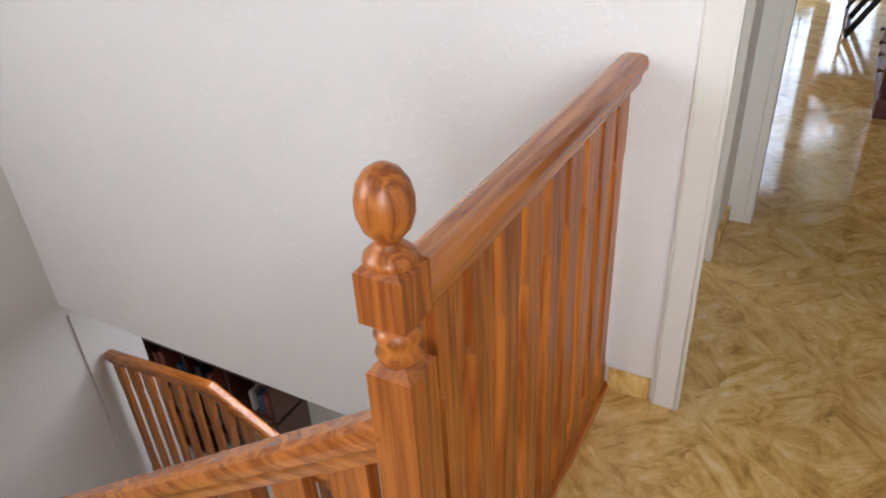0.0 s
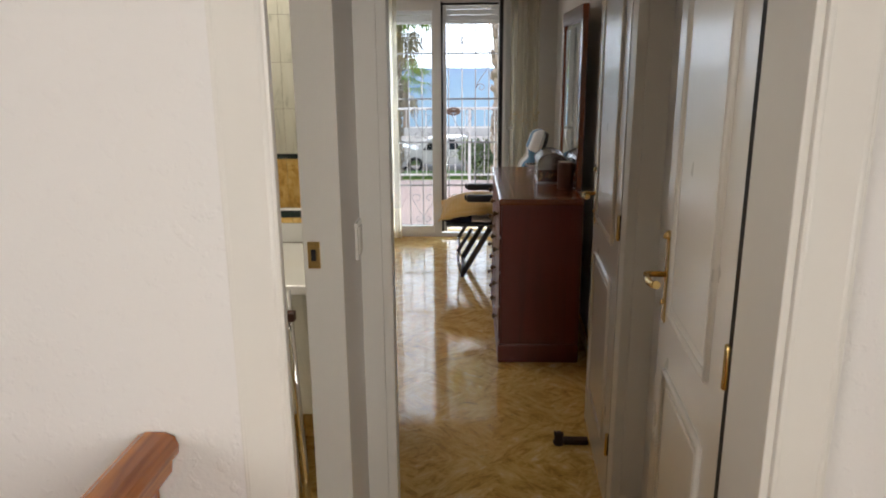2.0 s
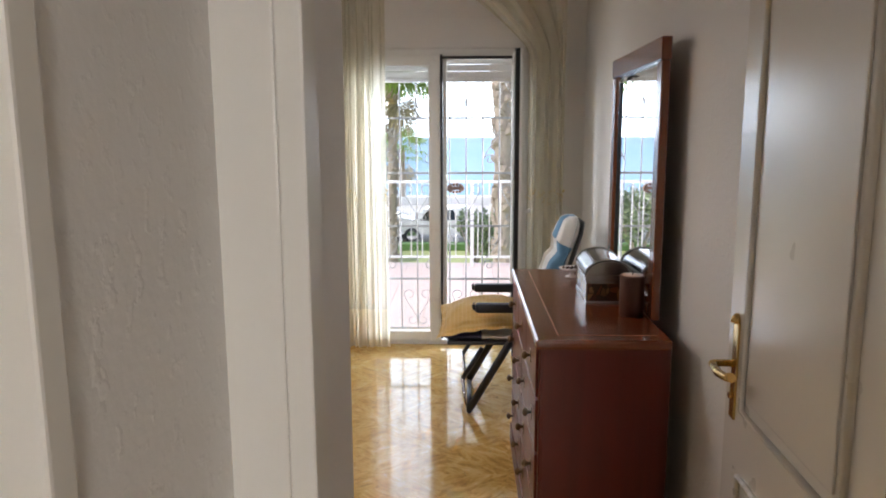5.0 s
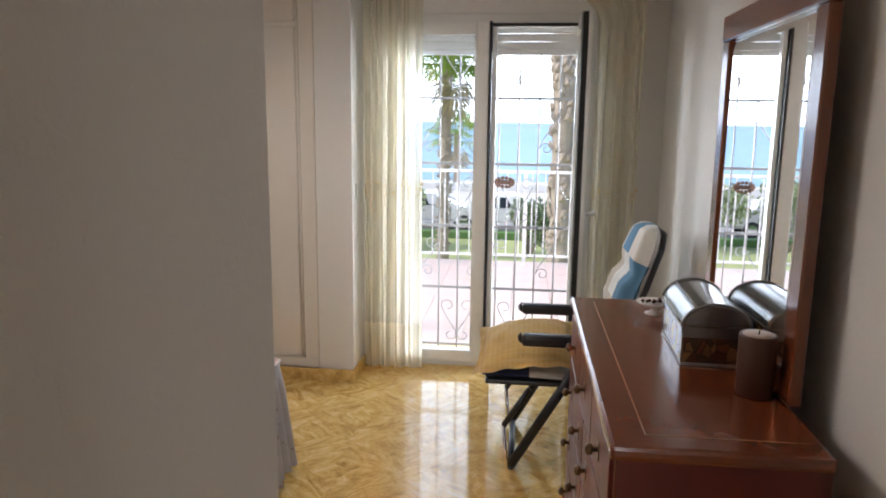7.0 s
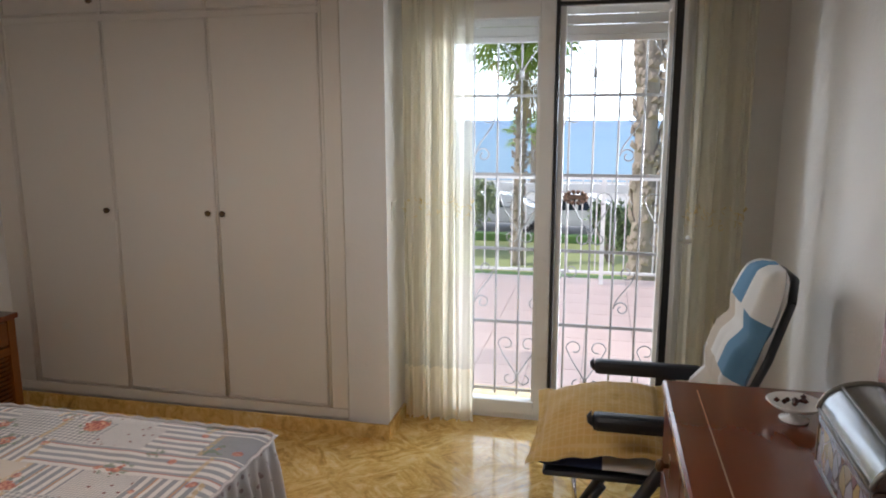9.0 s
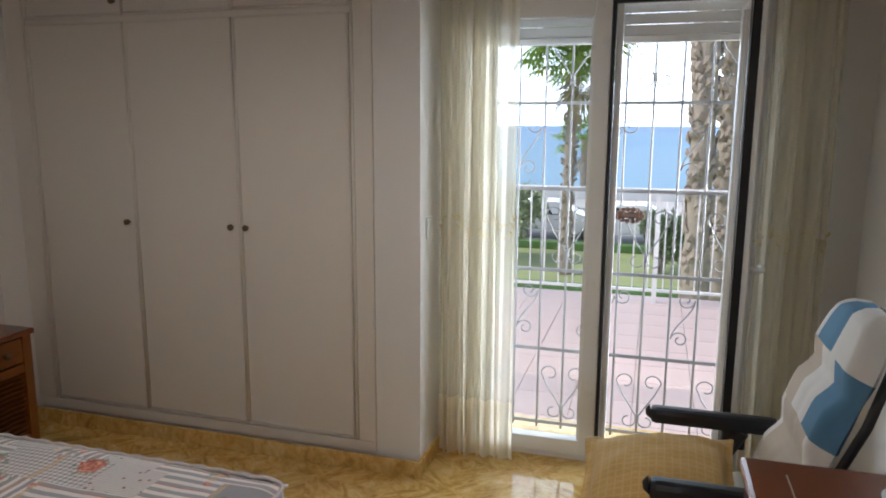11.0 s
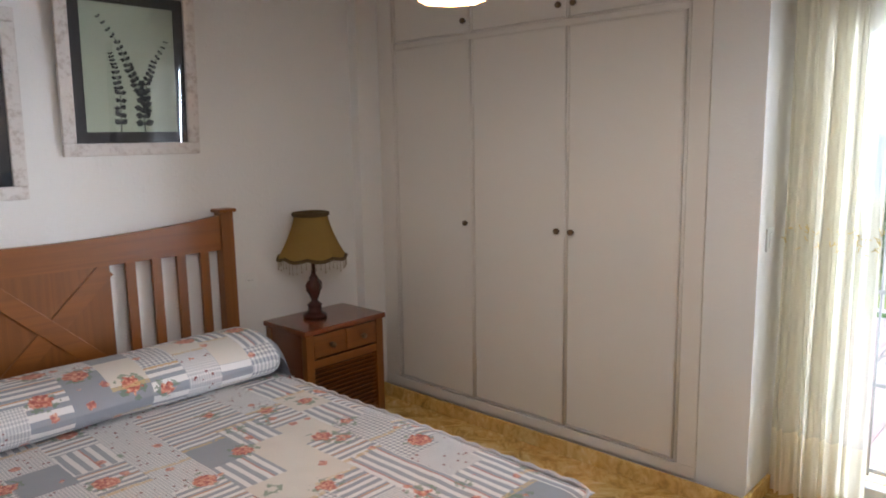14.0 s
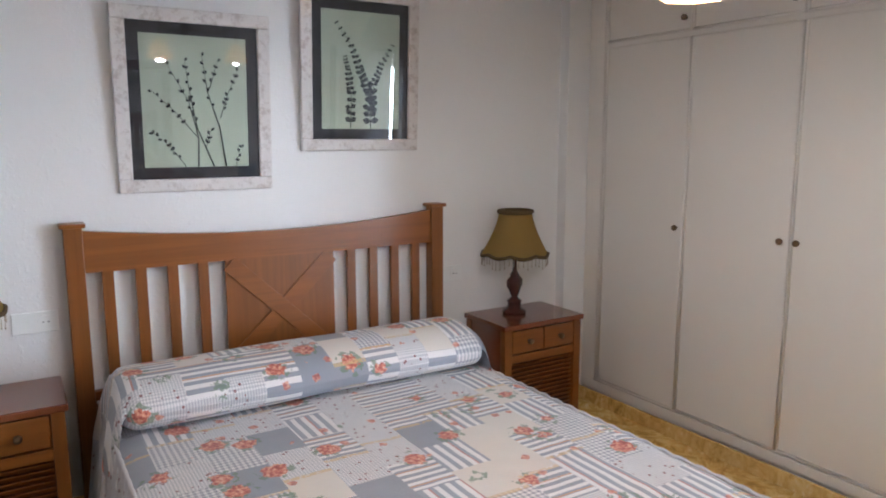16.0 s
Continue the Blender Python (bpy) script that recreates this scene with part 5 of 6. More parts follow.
# ---- folding armchair ----
fc = thing("reclining_chair", "black folding garden armchair with a blue and white patchwork cushion", "chair")
YA, YB = 5.905, 6.405
for y in (YA, YB):
    bm = bmesh.new()
    box(bm, -0.02, y - 0.028, 0.560, 0.36, y + 0.028, 0.612, 0.018)
    tube(bm, [(-0.02, y, 0.592), (-0.035, y, 0.590)], [0.026, 0.012], 10)
    part("armrest", bm, M_BLACK, fc)
    s = 1 if y < 6 else -1
    part("arm_support", boxes((0.20, y - 0.012, 0.50, 0.27, y + 0.012, 0.58), bevel=0.006), M_BLACK, fc)
    yi = y + s * 0.03
    part("leg", tube(bmesh.new(), [(0.26, y + s * 0.008, 0.56), (-0.05, y + s * 0.008, 0.022)], 0.021, 10), M_BLACK, fc)
    part("leg", tube(bmesh.new(), [(0.02, yi, 0.36), (-0.085, yi, 0.19)], 0.013, 8), M_BLACK, fc)
    part("chrome_strut", tube(bmesh.new(), [(-0.085, yi, 0.19), (-0.075, yi, 0.05), (-0.050, yi, 0.014)], 0.009, 8), M_CHROME, fc, "chrome foot tube")
    part("rear_leg", tube(bmesh.new(), [(0.24, yi + s * 0.012, 0.38), (0.47, yi + s * 0.012, 0.016)], 0.0135, 8), M_BLACK, fc)
    part("back_tube", tube(bmesh.new(), [(0.29, yi, 0.36), (0.47, yi, 0.80), (0.535, yi + s * 0.06, 0.96)], 0.0125, 8), M_BLACK, fc)
part("front_bar", tube(bmesh.new(), [(-0.05, YA, 0.014), (-0.05, YB, 0.014)], 0.014, 8), M_BLACK, fc)
part("rear_bar", tube(bmesh.new(), [(0.47, YA + 0.04, 0.016), (0.47, YB - 0.04, 0.016)], 0.0135, 8), M_BLACK, fc)
part("seat_frame", boxes((-0.17, YA + 0.03, 0.372, 0.27, YB - 0.03, 0.392), bevel=0.008), M_BLACK, fc)
part("top_bar", tube(bmesh.new(), [(0.535, YA + 0.09, 0.96), (0.556, YA + 0.16, 1.015), (0.558, YB - 0.16, 1.015), (0.535, YB - 0.09, 0.96)], 0.0125, 8), M_BLACK, fc)
cu = thing("chair_cushion", "padded cushion in blue, navy, white and beige on folding chair", "cushion")


def cushion_pt(u, v, lift):
    """u across (0..1), v from seat front (0) over the bend (0.42) to the head end (1)."""
    y = YA + 0.035 + (YB - YA - 0.07) * u
    pts = [(0.0, (-0.185, 0.415)), (0.36, (0.25, 0.405)), (0.44, (0.32, 0.45)), (0.72, (0.43, 0.78)), (0.9, (0.50, 0.97)), (1.0, (0.53, 1.045))]
    for (a, p), (b, q) in zip(pts, pts[1:]):
        if v <= b:
            t = (v - a) / (b - a)
            x, z = p[0] + (q[0] - p[0]) * t, p[1] + (q[1] - p[1]) * t
            dx, dz = q[0] - p[0], q[1] - p[1]
            break
    L = math.hypot(dx, dz)
    nx, nz = -dz / L, dx / L
    edge = min(u, 1 - u, v * 1.9, (1 - v) * 1.9)
    puff = math.sqrt(min(1.0, max(edge, 0) / 0.10))
    seam = 0.55 + 0.45 * min(1.0, min(abs(v - k) for k in (0.20, 0.42, 0.60, 0.78)) / 0.05) * (0.8 + 0.2 * min(1.0, abs(u - 0.5) / 0.08))
    narrow = math.sqrt(1.0 - 0.86 * max(0.0, (v - 0.80) / 0.20) ** 2)
    y = (YA + YB) / 2 + (y - (YA + YB) / 2) * narrow
    h = lift * puff * seam * (0.3 if v < 0.36 and lift > 0 else 1.0)
    return Vector((x + nx * h, y, z + nz * h))


bm = bmesh.new()
rng = random.Random(7)
choice = {}
for sgn, lift in ((1, 0.055), (-1, -0.020)):
    g = sheet(bm, 30, 60, lambda u, v: cushion_pt(u, v, lift))
bm.faces.ensure_lookup_table()
for i, f in enumerate(bm.faces):
    k = i % 1800
    col, row = k % 30, k // 30
    key = ((col + (row // 10) * 5) // 10, row // 10)
    if key not in choice:
        choice[key] = rng.choice((0, 0, 0, 1, 1, 2, 3, 4))
    f.material_index = choice[key] if row > 2 else 2
bmesh.ops.remove_doubles(bm, verts=bm.verts, dist=0.0005)
part("padding", bm, M_CUSH, cu)
pil = thing("throw_pillow", "square ochre yellow throw pillow lying on the chair seat", "pillow")


def pillow(u, v, s):
    """A plump pillow with a flat frilled border, its near edge lower than its far one."""
    e = min(u, 1 - u, v, 1 - v)
    uu, vv = min(max((u - 0.06) / 0.88, 0), 1), min(max((v - 0.06) / 0.88, 0), 1)
    puff = (math.sin(math.pi * uu) * math.sin(math.pi * vv)) ** 0.42 if e > 0.06 else 0.0
    pinch = 1 - 0.06 * math.sin(math.pi * u) * (1 if s else 1)
    x = -0.225 + 0.46 * u + 0.02 * math.sin(math.pi * v) * (1 - 2 * u) * (1 - puff)
    y = 5.915 + 0.47 * v + 0.02 * math.sin(math.pi * u) * (1 - 2 * v) * (1 - puff)
    frill = (0.004 * math.sin(29 * v) + 0.004 * math.sin(26 * u)) * (1 if e < 0.05 else 0)
    crease = 0.007 * noise.noise(Vector((u * 6, v * 6, s * 3))) + 0.004 * noise.noise(Vector((u * 15, v * 9, s * 3)))
    mid = 0.468 + 0.070 * v - 0.055 * (1 - u) ** 2
    return Vector((x, y, mid + s * (0.082 if s > 0 else 0.030 + 0.055 * v) * puff * pinch + frill + crease * (0.4 + puff)))


bm = bmesh.new()
for s in (1, -1):
    sheet(bm, 48, 48, lambda u, v: pillow(u, v, s))
bmesh.ops.remove_doubles(bm, verts=bm.verts, dist=0.0005)
part("cover", bm, M_YELLOW, pil)

# ---- doorstop ----
ds = thing("doorstop", "dark brown wedge doorstop with small ornament by bedroom door", "doorstop")
bm = bmesh.new()
box(bm, 0.385, 3.545, 0.0, 0.485, 3.58, 0.022, 0.004)
part("wedge", bm, M_DOORSTOP, ds)
bm = bmesh.new()
lathe(bm, [(0.020, 0.0), (0.024, 0.012), (0.017, 0.030), (0.020, 0.042), (0.010, 0.054)], (0.365, 3.555, 0), 10)
tube(bm, [(0.352, 3.55, 0.045), (0.345, 3.55, 0.062)], [0.008, 0.002], 6)
tube(bm, [(0.376, 3.55, 0.045), (0.378, 3.55, 0.058)], [0.008, 0.002], 6)
part("ornament", bm, M_DOORSTOP, ds)

# ---- staircase ----
NX, NY = -0.480, 0.900


def newel(m, z0, label):
    ob = thing("newel_post", label, "newel post", m=m)
    h = 0.0325

    def block(a, b, c):
        bm = bmesh.new()
        box(bm, -h, -h, a, h, h, b)
        return bm

    bm = block(z0, 0.925, 0)
    bmesh.ops.bevel(bm, geom=[e for e in bm.edges if all(v.co.z > 0.9 for v in e.verts)], offset=0.022, segments=1, affect="EDGES")
    part("lower_block", bm, M_PINE, ob)
    bm = block(0.965, 1.068, 0)
    bmesh.ops.bevel(bm, geom=[e for e in bm.edges if abs(e.verts[0].co.z - e.verts[1].co.z) < 1e-6], offset=0.016, segments=1, affect="EDGES")
    part("upper_block", bm, M_PINE, ob)
    bm = bmesh.new()
    lathe(bm, [(0.024, 0.915), (0.031, 0.930), (0.025, 0.940), (0.028, 0.950), (0.031, 0.958), (0.024, 0.972)], n=24)
    part("ring", bm, M_PINE, ob)
    bm = bmesh.new()
    lathe(bm, [(0.028, 1.056), (0.033, 1.062), (0.031, 1.070), (0.020, 1.080), (0.0135, 1.086), (0.018, 1.092), (0.028, 1.104), (0.034, 1.122), (0.0345, 1.140), (0.030, 1.158), (0.021, 1.172), (0.010, 1.179), (0.002, 1.181)], n=28)
    part("finial", bm, M_PINE, ob, "egg-shaped turned finial")
    return ob


newel(Matrix.Translation((NX, NY, -0.062)), 0.062, "varnished pine newel post with egg finial at the stair head")


def handrail(bm, a, b, w=0.033):
    """A moulded handrail from a to b, these on its top line."""
    a, b = Vector(a), Vector(b)
    d = (b - a).normalized()
    s = d.cross(Vector((0, 0, 1))).normalized()
    u = s.cross(d)
    prof = [(-0.55, -0.066), (0.55, -0.066), (0.62, -0.05), (0.62, -0.042), (0.95, -0.034), (1.0, -0.020), (0.85, -0.006), (0.45, 0.0), (-0.45, 0.0), (-0.85, -0.006), (-1.0, -0.020), (-0.95, -0.034), (-0.62, -0.042), (-0.62, -0.05)]
    rings = [[bm.verts.new(p + s * (w * x) + u * z) for x, z in prof] for p in (a, b)]
    for k in range(len(prof)):
        bm.faces.new((rings[0][k], rings[0][(k + 1) % len(prof)], rings[1][(k + 1) % len(prof)], rings[1][k]))
    bm.faces.new(list(reversed(rings[0])))
    bm.faces.new(rings[1])
    return bm


def flat_baluster(name, ob, x, y, z0, z1, along, mat, shear=0.0, w=0.038):
    bm = bmesh.new()
    t = 0.014
    hw = (w, t) if along == "x" else (t, w)
    rows = [(0, 1.0), (0.10, 1.0), (0.13, 0.72), (0.80, 0.72), (0.83, 1.0), (1.0, 1.0)]
    rings = []
    for f, s in rows:
        z = z0 + (z1 - z0) * f
        a, b = (hw[0] * s, hw[1]) if along == "x" else (hw[0], hw[1] * s)
        rings.append([bm.verts.new((x + i * a, y + j * b, z + shear * i * a)) for i, j in ((-1, -1), (1, -1), (1, 1), (-1, 1))])
    for p, q in zip(rings, rings[1:]):
        for k in range(4):
            bm.faces.new((p[k], p[(k + 1) % 4], q[(k + 1) % 4], q[k]))
    bm.faces.new(list(reversed(rings[0])))
    bm.faces.new(rings[-1])
    return part(name, bm, mat, ob)


bal = thing("landing_balustrade", "varnished pine balustrade with flat boards along the landing edge", "balustrade")
part("handrail", handrail(bmesh.new(), (NX, NY + 0.03, 0.968), (NX + 0.012, Y_STAIR - 0.002, 0.966)), M_PINE_Y, bal)
for k in range(9):
    flat_baluster("baluster", bal, NX, NY + 0.105 + k * 0.103, 0.002, 0.900, "y", M_PINE)
part("sole_plate", boxes((NX - 0.028, NY + 0.04, 0.0, NX + 0.028, Y_STAIR - 0.003, 0.018), bevel=0.003), M_PINE_Y, bal)
RISE, RUN = 0.178, 0.248
stair = thing("staircase", "marble-topped flight of stairs going down from the landing", "stairs")
for k in range(11):
    x1 = -0.46 - k * RUN
    z = -(k + 1) * RISE
    if x1 - RUN < -3.17:
        break
    part("tread", boxes((x1 - RUN - 0.02, -0.55, z - 0.03, x1, 0.90, z), bevel=0.005), M_BASE, stair)
    part("riser", boxes((x1 - 0.015, -0.55, z, x1, 0.90, z + RISE - 0.0305)), M_WALL, stair)
ST = math.tan(math.atan2(RISE, RUN))
br = thing("stair_balustrade", "varnished pine balustrade sloping down along the flight", "balustrade")
part("handrail", handrail(bmesh.new(), (NX - 0.035, NY, 0.748), (-2.95, NY, 0.748 - ST * (2.95 + NX - 0.035))), M_PINE_X, br)
for k in range(18):
    x = NX - 0.11 - k * 0.1335
    zt = 0.748 - ST * (NX - 0.035 - x) - 0.055
    flat_baluster("baluster", br, x, NY, zt - 0.80, zt, "x", M_PINE, ST)
lb = thing("lower_balustrade", "varnished pine balustrade of the floor below", "balustrade")
RAILL = [(-3.33, -1.045), (-2.52, -0.975), (-1.60, -1.455)]
for (a, za), (b, zb) in zip(RAILL, RAILL[1:]):
    part("handrail", handrail(bmesh.new(), (a, 2.10, za), (b, 2.10, zb)), M_PINE_X, lb)
for k in range(13):
    x = -3.27 + k * 0.1165
    zt = (-1.045 + 0.070 * (x + 3.33) / 0.81) if x < -2.52 else (-0.975 - 0.48 * (x + 2.52) / 0.92)
    flat_baluster("baluster", lb, x, 2.10, zt - 1.02, zt - 0.06, "x", M_PINE, w=0.027)
struct("floor_lower", boxes((-5.6, -1.6, -2.85, 0.95, 4.7, -2.75)), M_DOTTILE, "white lower floor tiles with small black dots", "floor")
struct("wall_lower", boxes((-5.7, -1.6, -2.75, -5.6, 4.7, -0.48), (-5.6, 4.6, -2.75, 0.95, 4.7, -0.48), (0.95, -1.6, -2.75, 1.05, 4.7, -0.30)), M_WALL, "white walls of the floor below", "wall")
struct("wall_lower_pier", boxes((-3.62, 1.99, -2.75, -3.36, 2.34, -0.48), (-3.48, -1.6, -2.75, -3.38, 1.99, -0.50)), M_WALL, "white stair pier on the floor below", "wall")
struct("ceiling_lower", boxes((-5.6, 2.06, -0.48, -0.46, 4.7, -0.30), (-5.6, -1.6, -0.50, -3.32, 2.06, -0.30)), M_CEIL, "white ceiling of the floor below", "ceiling")
struct("floor_edge", boxes((-0.476, -1.6, -0.30, -0.4605, Y_STAIR - 0.003, -0.004)), M_BASE, "marble edge of the landing", "floor edge")
struct("wall_under_landing", boxes((-0.47, -1.6, -2.75, -0.40, 1.96, -0.30)), M_WALL, "white wall under the landing", "wall")
bc = thing("bookcase", "dark wood bookcase with books and small objects on the floor below", "bookcase")
BX, BY, BZ = -4.05, 2.75, -2.75
for k in range(6):
    part("shelf", boxes((BX, BY, BZ + 0.05 + k * 0.34, BX + 1.2, BY + 0.30, BZ + 0.075 + k * 0.34)), M_DARKWOOD, bc)
for x in (BX, BX + 0.40, BX + 0.80, BX + 1.175):
    part("upright", boxes((x, BY, BZ, x + 0.025, BY + 0.30, BZ + 1.85)), M_DARKWOOD, bc)
part("back", boxes((BX, BY + 0.30, BZ, BX + 1.2, BY + 0.31, BZ + 1.85)), M_DARKWOOD, bc)
rng = random.Random(21)
BOOKM = [plain("book_cover", c, 0.6, var=0.2) for c in ((0.5, 0.48, 0.45), (0.25, 0.07, 0.05), (0.06, 0.09, 0.18), (0.45, 0.30, 0.12), (0.04, 0.04, 0.045))]
for k in range(5):
    x = BX + 0.04
    while x < BX + 1.12:
        w, h = rng.uniform(0.025, 0.06), rng.uniform(0.16, 0.25)
        if rng.random() < 0.75:
            tagged(to_object("book", boxes((x, BY + 0.03, BZ + 0.075 + k * 0.34, x + w, BY + 0.22, BZ + 0.075 + k * 0.34 + h), bevel=0.003), rng.choice(BOOKM)), "closed book standing on the dark bookcase", "book", "books on the bookcase")
        x += w + rng.uniform(0.004, 0.06)
        if any(abs(x - q) < 0.07 for q in (BX + 0.40, BX + 0.80)):
            x += 0.09

# ---- bathroom ----
YB_ = 3.60
cnt = thing("washbasin_counter", "white marble counter with an oval inset basin in the bathroom", "washbasin")
CZ = 0.835
ccx, ccy, rx, ry = -0.99, 3.30, 0.30, 0.215
bm = bmesh.new()
seg = 48
rect = []
x0, x1, y0, y1 = -2.0, -0.452, 3.035, 3.58
ring = [bm.verts.new((ccx + rx * math.cos(a), ccy + ry * math.sin(a), CZ)) for a in (k * 2 * math.pi / seg for k in range(seg))]


def to_rect(a):
    dx, dy = math.cos(a), math.sin(a)
    t = min(((x1 - ccx) / dx) if dx > 1e-6 else ((x0 - ccx) / dx) if dx < -1e-6 else 1e9, ((y1 - ccy) / dy) if dy > 1e-6 else ((y0 - ccy) / dy) if dy < -1e-6 else 1e9)
    return (ccx + dx * t, ccy + dy * t, CZ)


outer = [bm.verts.new(to_rect(k * 2 * math.pi / seg)) for k in range(seg)]
for k in range(seg):
    bm.faces.new((ring[k], outer[k], outer[(k + 1) % seg], ring[(k + 1) % seg]))
box(bm, x0, y0 - 0.006, CZ - 0.032, x1, y0 + 0.02, CZ - 0.0005, 0.006)
part("counter_top", bm, plain("white_counter_marble", (0.76, 0.755, 0.73), 0.12, var=0.06, scale=5), cnt)
bm = bmesh.new()
prof = [(1.06, 0.002), (1.05, 0.014), (1.0, 0.018), (0.94, 0.010), (0.90, -0.03), (0.75, -0.10), (0.4, -0.135), (0.05, -0.14)]
rings = [[bm.verts.new((ccx + rx * s * math.cos(k * 2 * math.pi / 48), ccy + ry * s * math.sin(k * 2 * math.pi / 48), CZ + z)) for k in range(48)] for s, z in prof]
for p, q in zip(rings, rings[1:]):
    for k in range(48):
        f = bm.faces.new((p[k], q[k], q[(k + 1) % 48], p[(k + 1) % 48]))
        f.smooth = True
bm.faces.new(rings[-1])
part("basin", bm, M_CERAMIC, cnt, "glossy white oval basin")
part("front_panel", boxes((-2.0, 3.10, 0.36, -0.455, 3.115, CZ - 0.033)), M_GREY, cnt)
tapm = thing("mixer_tap", "chrome single-lever mixer tap on the washbasin", "tap", m=Matrix.Translation((-0.965, 3.53, CZ)) @ Matrix.Scale(1.08, 4))
bm = bmesh.new()
lathe(bm, [(0.026, 0), (0.027, 0.01), (0.023, 0.016), (0.023, 0.075), (0.020, 0.085), (0.014, 0.09)], n=20)
part("body", bm, M_CHROME, tapm)
part("spout", tube(bmesh.new(), [(0, -0.01, 0.045), (-0.015, -0.06, 0.045), (-0.026, -0.105, 0.030), (-0.028, -0.115, 0.015)], [0.016, 0.014, 0.013, 0.013], 12), M_CHROME, tapm)
part("lever", boxes((-0.012, -0.085, -0.004, 0.012, 0.012, 0.008), bevel=0.004), M_CHROME, tapm).matrix_local = pose(0, 0, 0.094, -22, 0, 0)
sp = thing("soap_dispenser", "clear soap bottle with a black pump on the washbasin counter", "soap bottle", m=Matrix.Translation((-1.42, 3.50, CZ)))
bm = bmesh.new()
lathe(bm, [(0.030, 0), (0.034, 0.006), (0.034, 0.07), (0.022, 0.090), (0.012, 0.10)], n=18)
part("bottle", bm, plain("milky_plastic", (0.55, 0.54, 0.50), 0.2), sp)
bm = tube(bmesh.new(), [(0, 0, 0.10), (0, 0, 0.125)], 0.012, 10)
tube(bm, [(0, 0, 0.125), (-0.035, -0.01, 0.128)], 0.006, 8)
part("pump", bm, M_BLACK, sp)
mb = thing("bathroom_mirror", "large frameless mirror over the washbasin", "mirror")
part("mirror_glass", boxes((-2.1, YB_ - 0.010, 0.972, -0.453, YB_ - 0.004, 2.1)), M_MIRROR, mb)
part("edge_strip", boxes((-2.1, YB_ - 0.014, 0.962, -0.453, YB_ - 0.004, 0.9715)), M_CERAMIC, mb)


def tiled(name, label, x0, x1, y, face, rows_):
    """A tiled wall face in x and z; rows_ hold z0, z1, tile width, material. face: which way it looks along y."""
    ob = thing(name, label, "tiled wall", kind="structure")
    part("mortar", boxes((x0, min(y, y - face * 0.004), 0, x1, max(y, y - face * 0.004), 2.58)), M_GROUT, ob)
    for z0, z1, w, mat in rows_:
        me = None
        x = x0
        while x < x1 - 0.01:
            b = min(x + w, x1) - 0.002
            if me is None or b - x < w - 0.004:
                bm = bmesh.new()
                box(bm, 0, 0, 0, b - x, 0.006, z1 - z0 - 0.002)
                o = part("tile", bm, mat, ob)
                me = o.data if b - x > w - 0.004 else me
            else:
                o = new("tile", me)
                o.parent = ob
            o.location = (x, y if face > 0 else y - 0.006, z0)
            x += w
    return ob


UP = [(z, z + 0.262, 0.405, M_GREY) for z in (1.0, 1.262, 1.524, 1.786, 2.048, 2.31)]
tiled("wall_bathroom_back", "bathroom wall with grey marble tiles over an amber dado", -2.3, -0.455, 2.064, 1, [(0.0, 0.32, 0.405, M_AMBER), (0.32, 0.64, 0.405, M_AMBER), (0.64, 0.97, 0.405, M_AMBER), (0.97, 1.0, 0.305, M_BLACKTILE)] + UP)
tiled("wall_bathroom_mirror", "bathroom wall behind the washbasin with black and amber tile strips", -2.3, -0.455, YB_ - 0.002, -1,
      [(0.0, 0.32, 0.405, M_AMBER), (0.32, 0.834, 0.405, M_GREY), (0.836, 0.912, 1.2, plain("white_splashback", (0.72, 0.72, 0.70), 0.15)), (0.912, 0.934, 0.405, M_AMBER), (0.934, 0.962, 0.335, M_BLACKTILE), (2.1, 2.56, 0.405, M_GREY)])
wc = thing("toilet", "white ceramic toilet with a close-coupled cistern", "toilet", m=Matrix.Translation((-1.56, 2.075, 0)))
part("cistern", boxes((-0.19, 0, 0.40, 0.19, 0.165, 0.735), bevel=0.018), M_CERAMIC, wc)
part("cistern_lid", boxes((-0.20, -0.002, 0.735, 0.20, 0.175, 0.765), bevel=0.008), M_CERAMIC, wc)
bm = bmesh.new()
lathe(bm, [(0.020, 0.765), (0.020, 0.772), (0.012, 0.776)], (0, 0.085, 0), 14)
part("flush_button", bm, M_CHROME, wc)
bm = bmesh.new()
rings = []
for s, z, yo in ((0.62, 0, 0.30), (0.58, 0.15, 0.30), (0.75, 0.28, 0.34), (1.0, 0.38, 0.38), (1.0, 0.40, 0.38)):
    rings.append([bm.verts.new((0.18 * s * math.cos(k * 2 * math.pi / 28), yo + 0.24 * s * math.sin(k * 2 * math.pi / 28), z)) for k in range(28)])
for p, q in zip(rings, rings[1:]):
    for k in range(28):
        f = bm.faces.new((p[k], p[(k + 1) % 28], q[(k + 1) % 28], q[k]))
        f.smooth = True
bm.faces.new(rings[-1])
part("bowl", bm, M_CERAMIC, wc)
bm = bmesh.new()
lathe(bm, [(0.98, 0), (1.0, 0.01), (0.97, 0.028), (0.5, 0.036)], n=28)
bmesh.ops.transform(bm, matrix=Matrix.Translation((0, 0.39, 0.401)) @ Matrix.Diagonal((0.185, 0.24, 1, 1)), verts=bm.verts)
part("seat_lid", bm, M_CERAMIC, wc)
tp = thing("toilet_roll", "white toilet paper roll standing on the cistern", "toilet paper", m=Matrix.Translation((-1.445, 2.16, 0.766)))
bm = bmesh.new()
lathe(bm, [(0.052, 0), (0.054, 0.003), (0.054, 0.097), (0.052, 0.10), (0.020, 0.10), (0.020, 0.06)], n=28)
part("paper", bm, M_PAPER, tp)
tr = thing("towel_rack", "chrome freestanding towel rack with a brown bar under the counter", "towel rack")
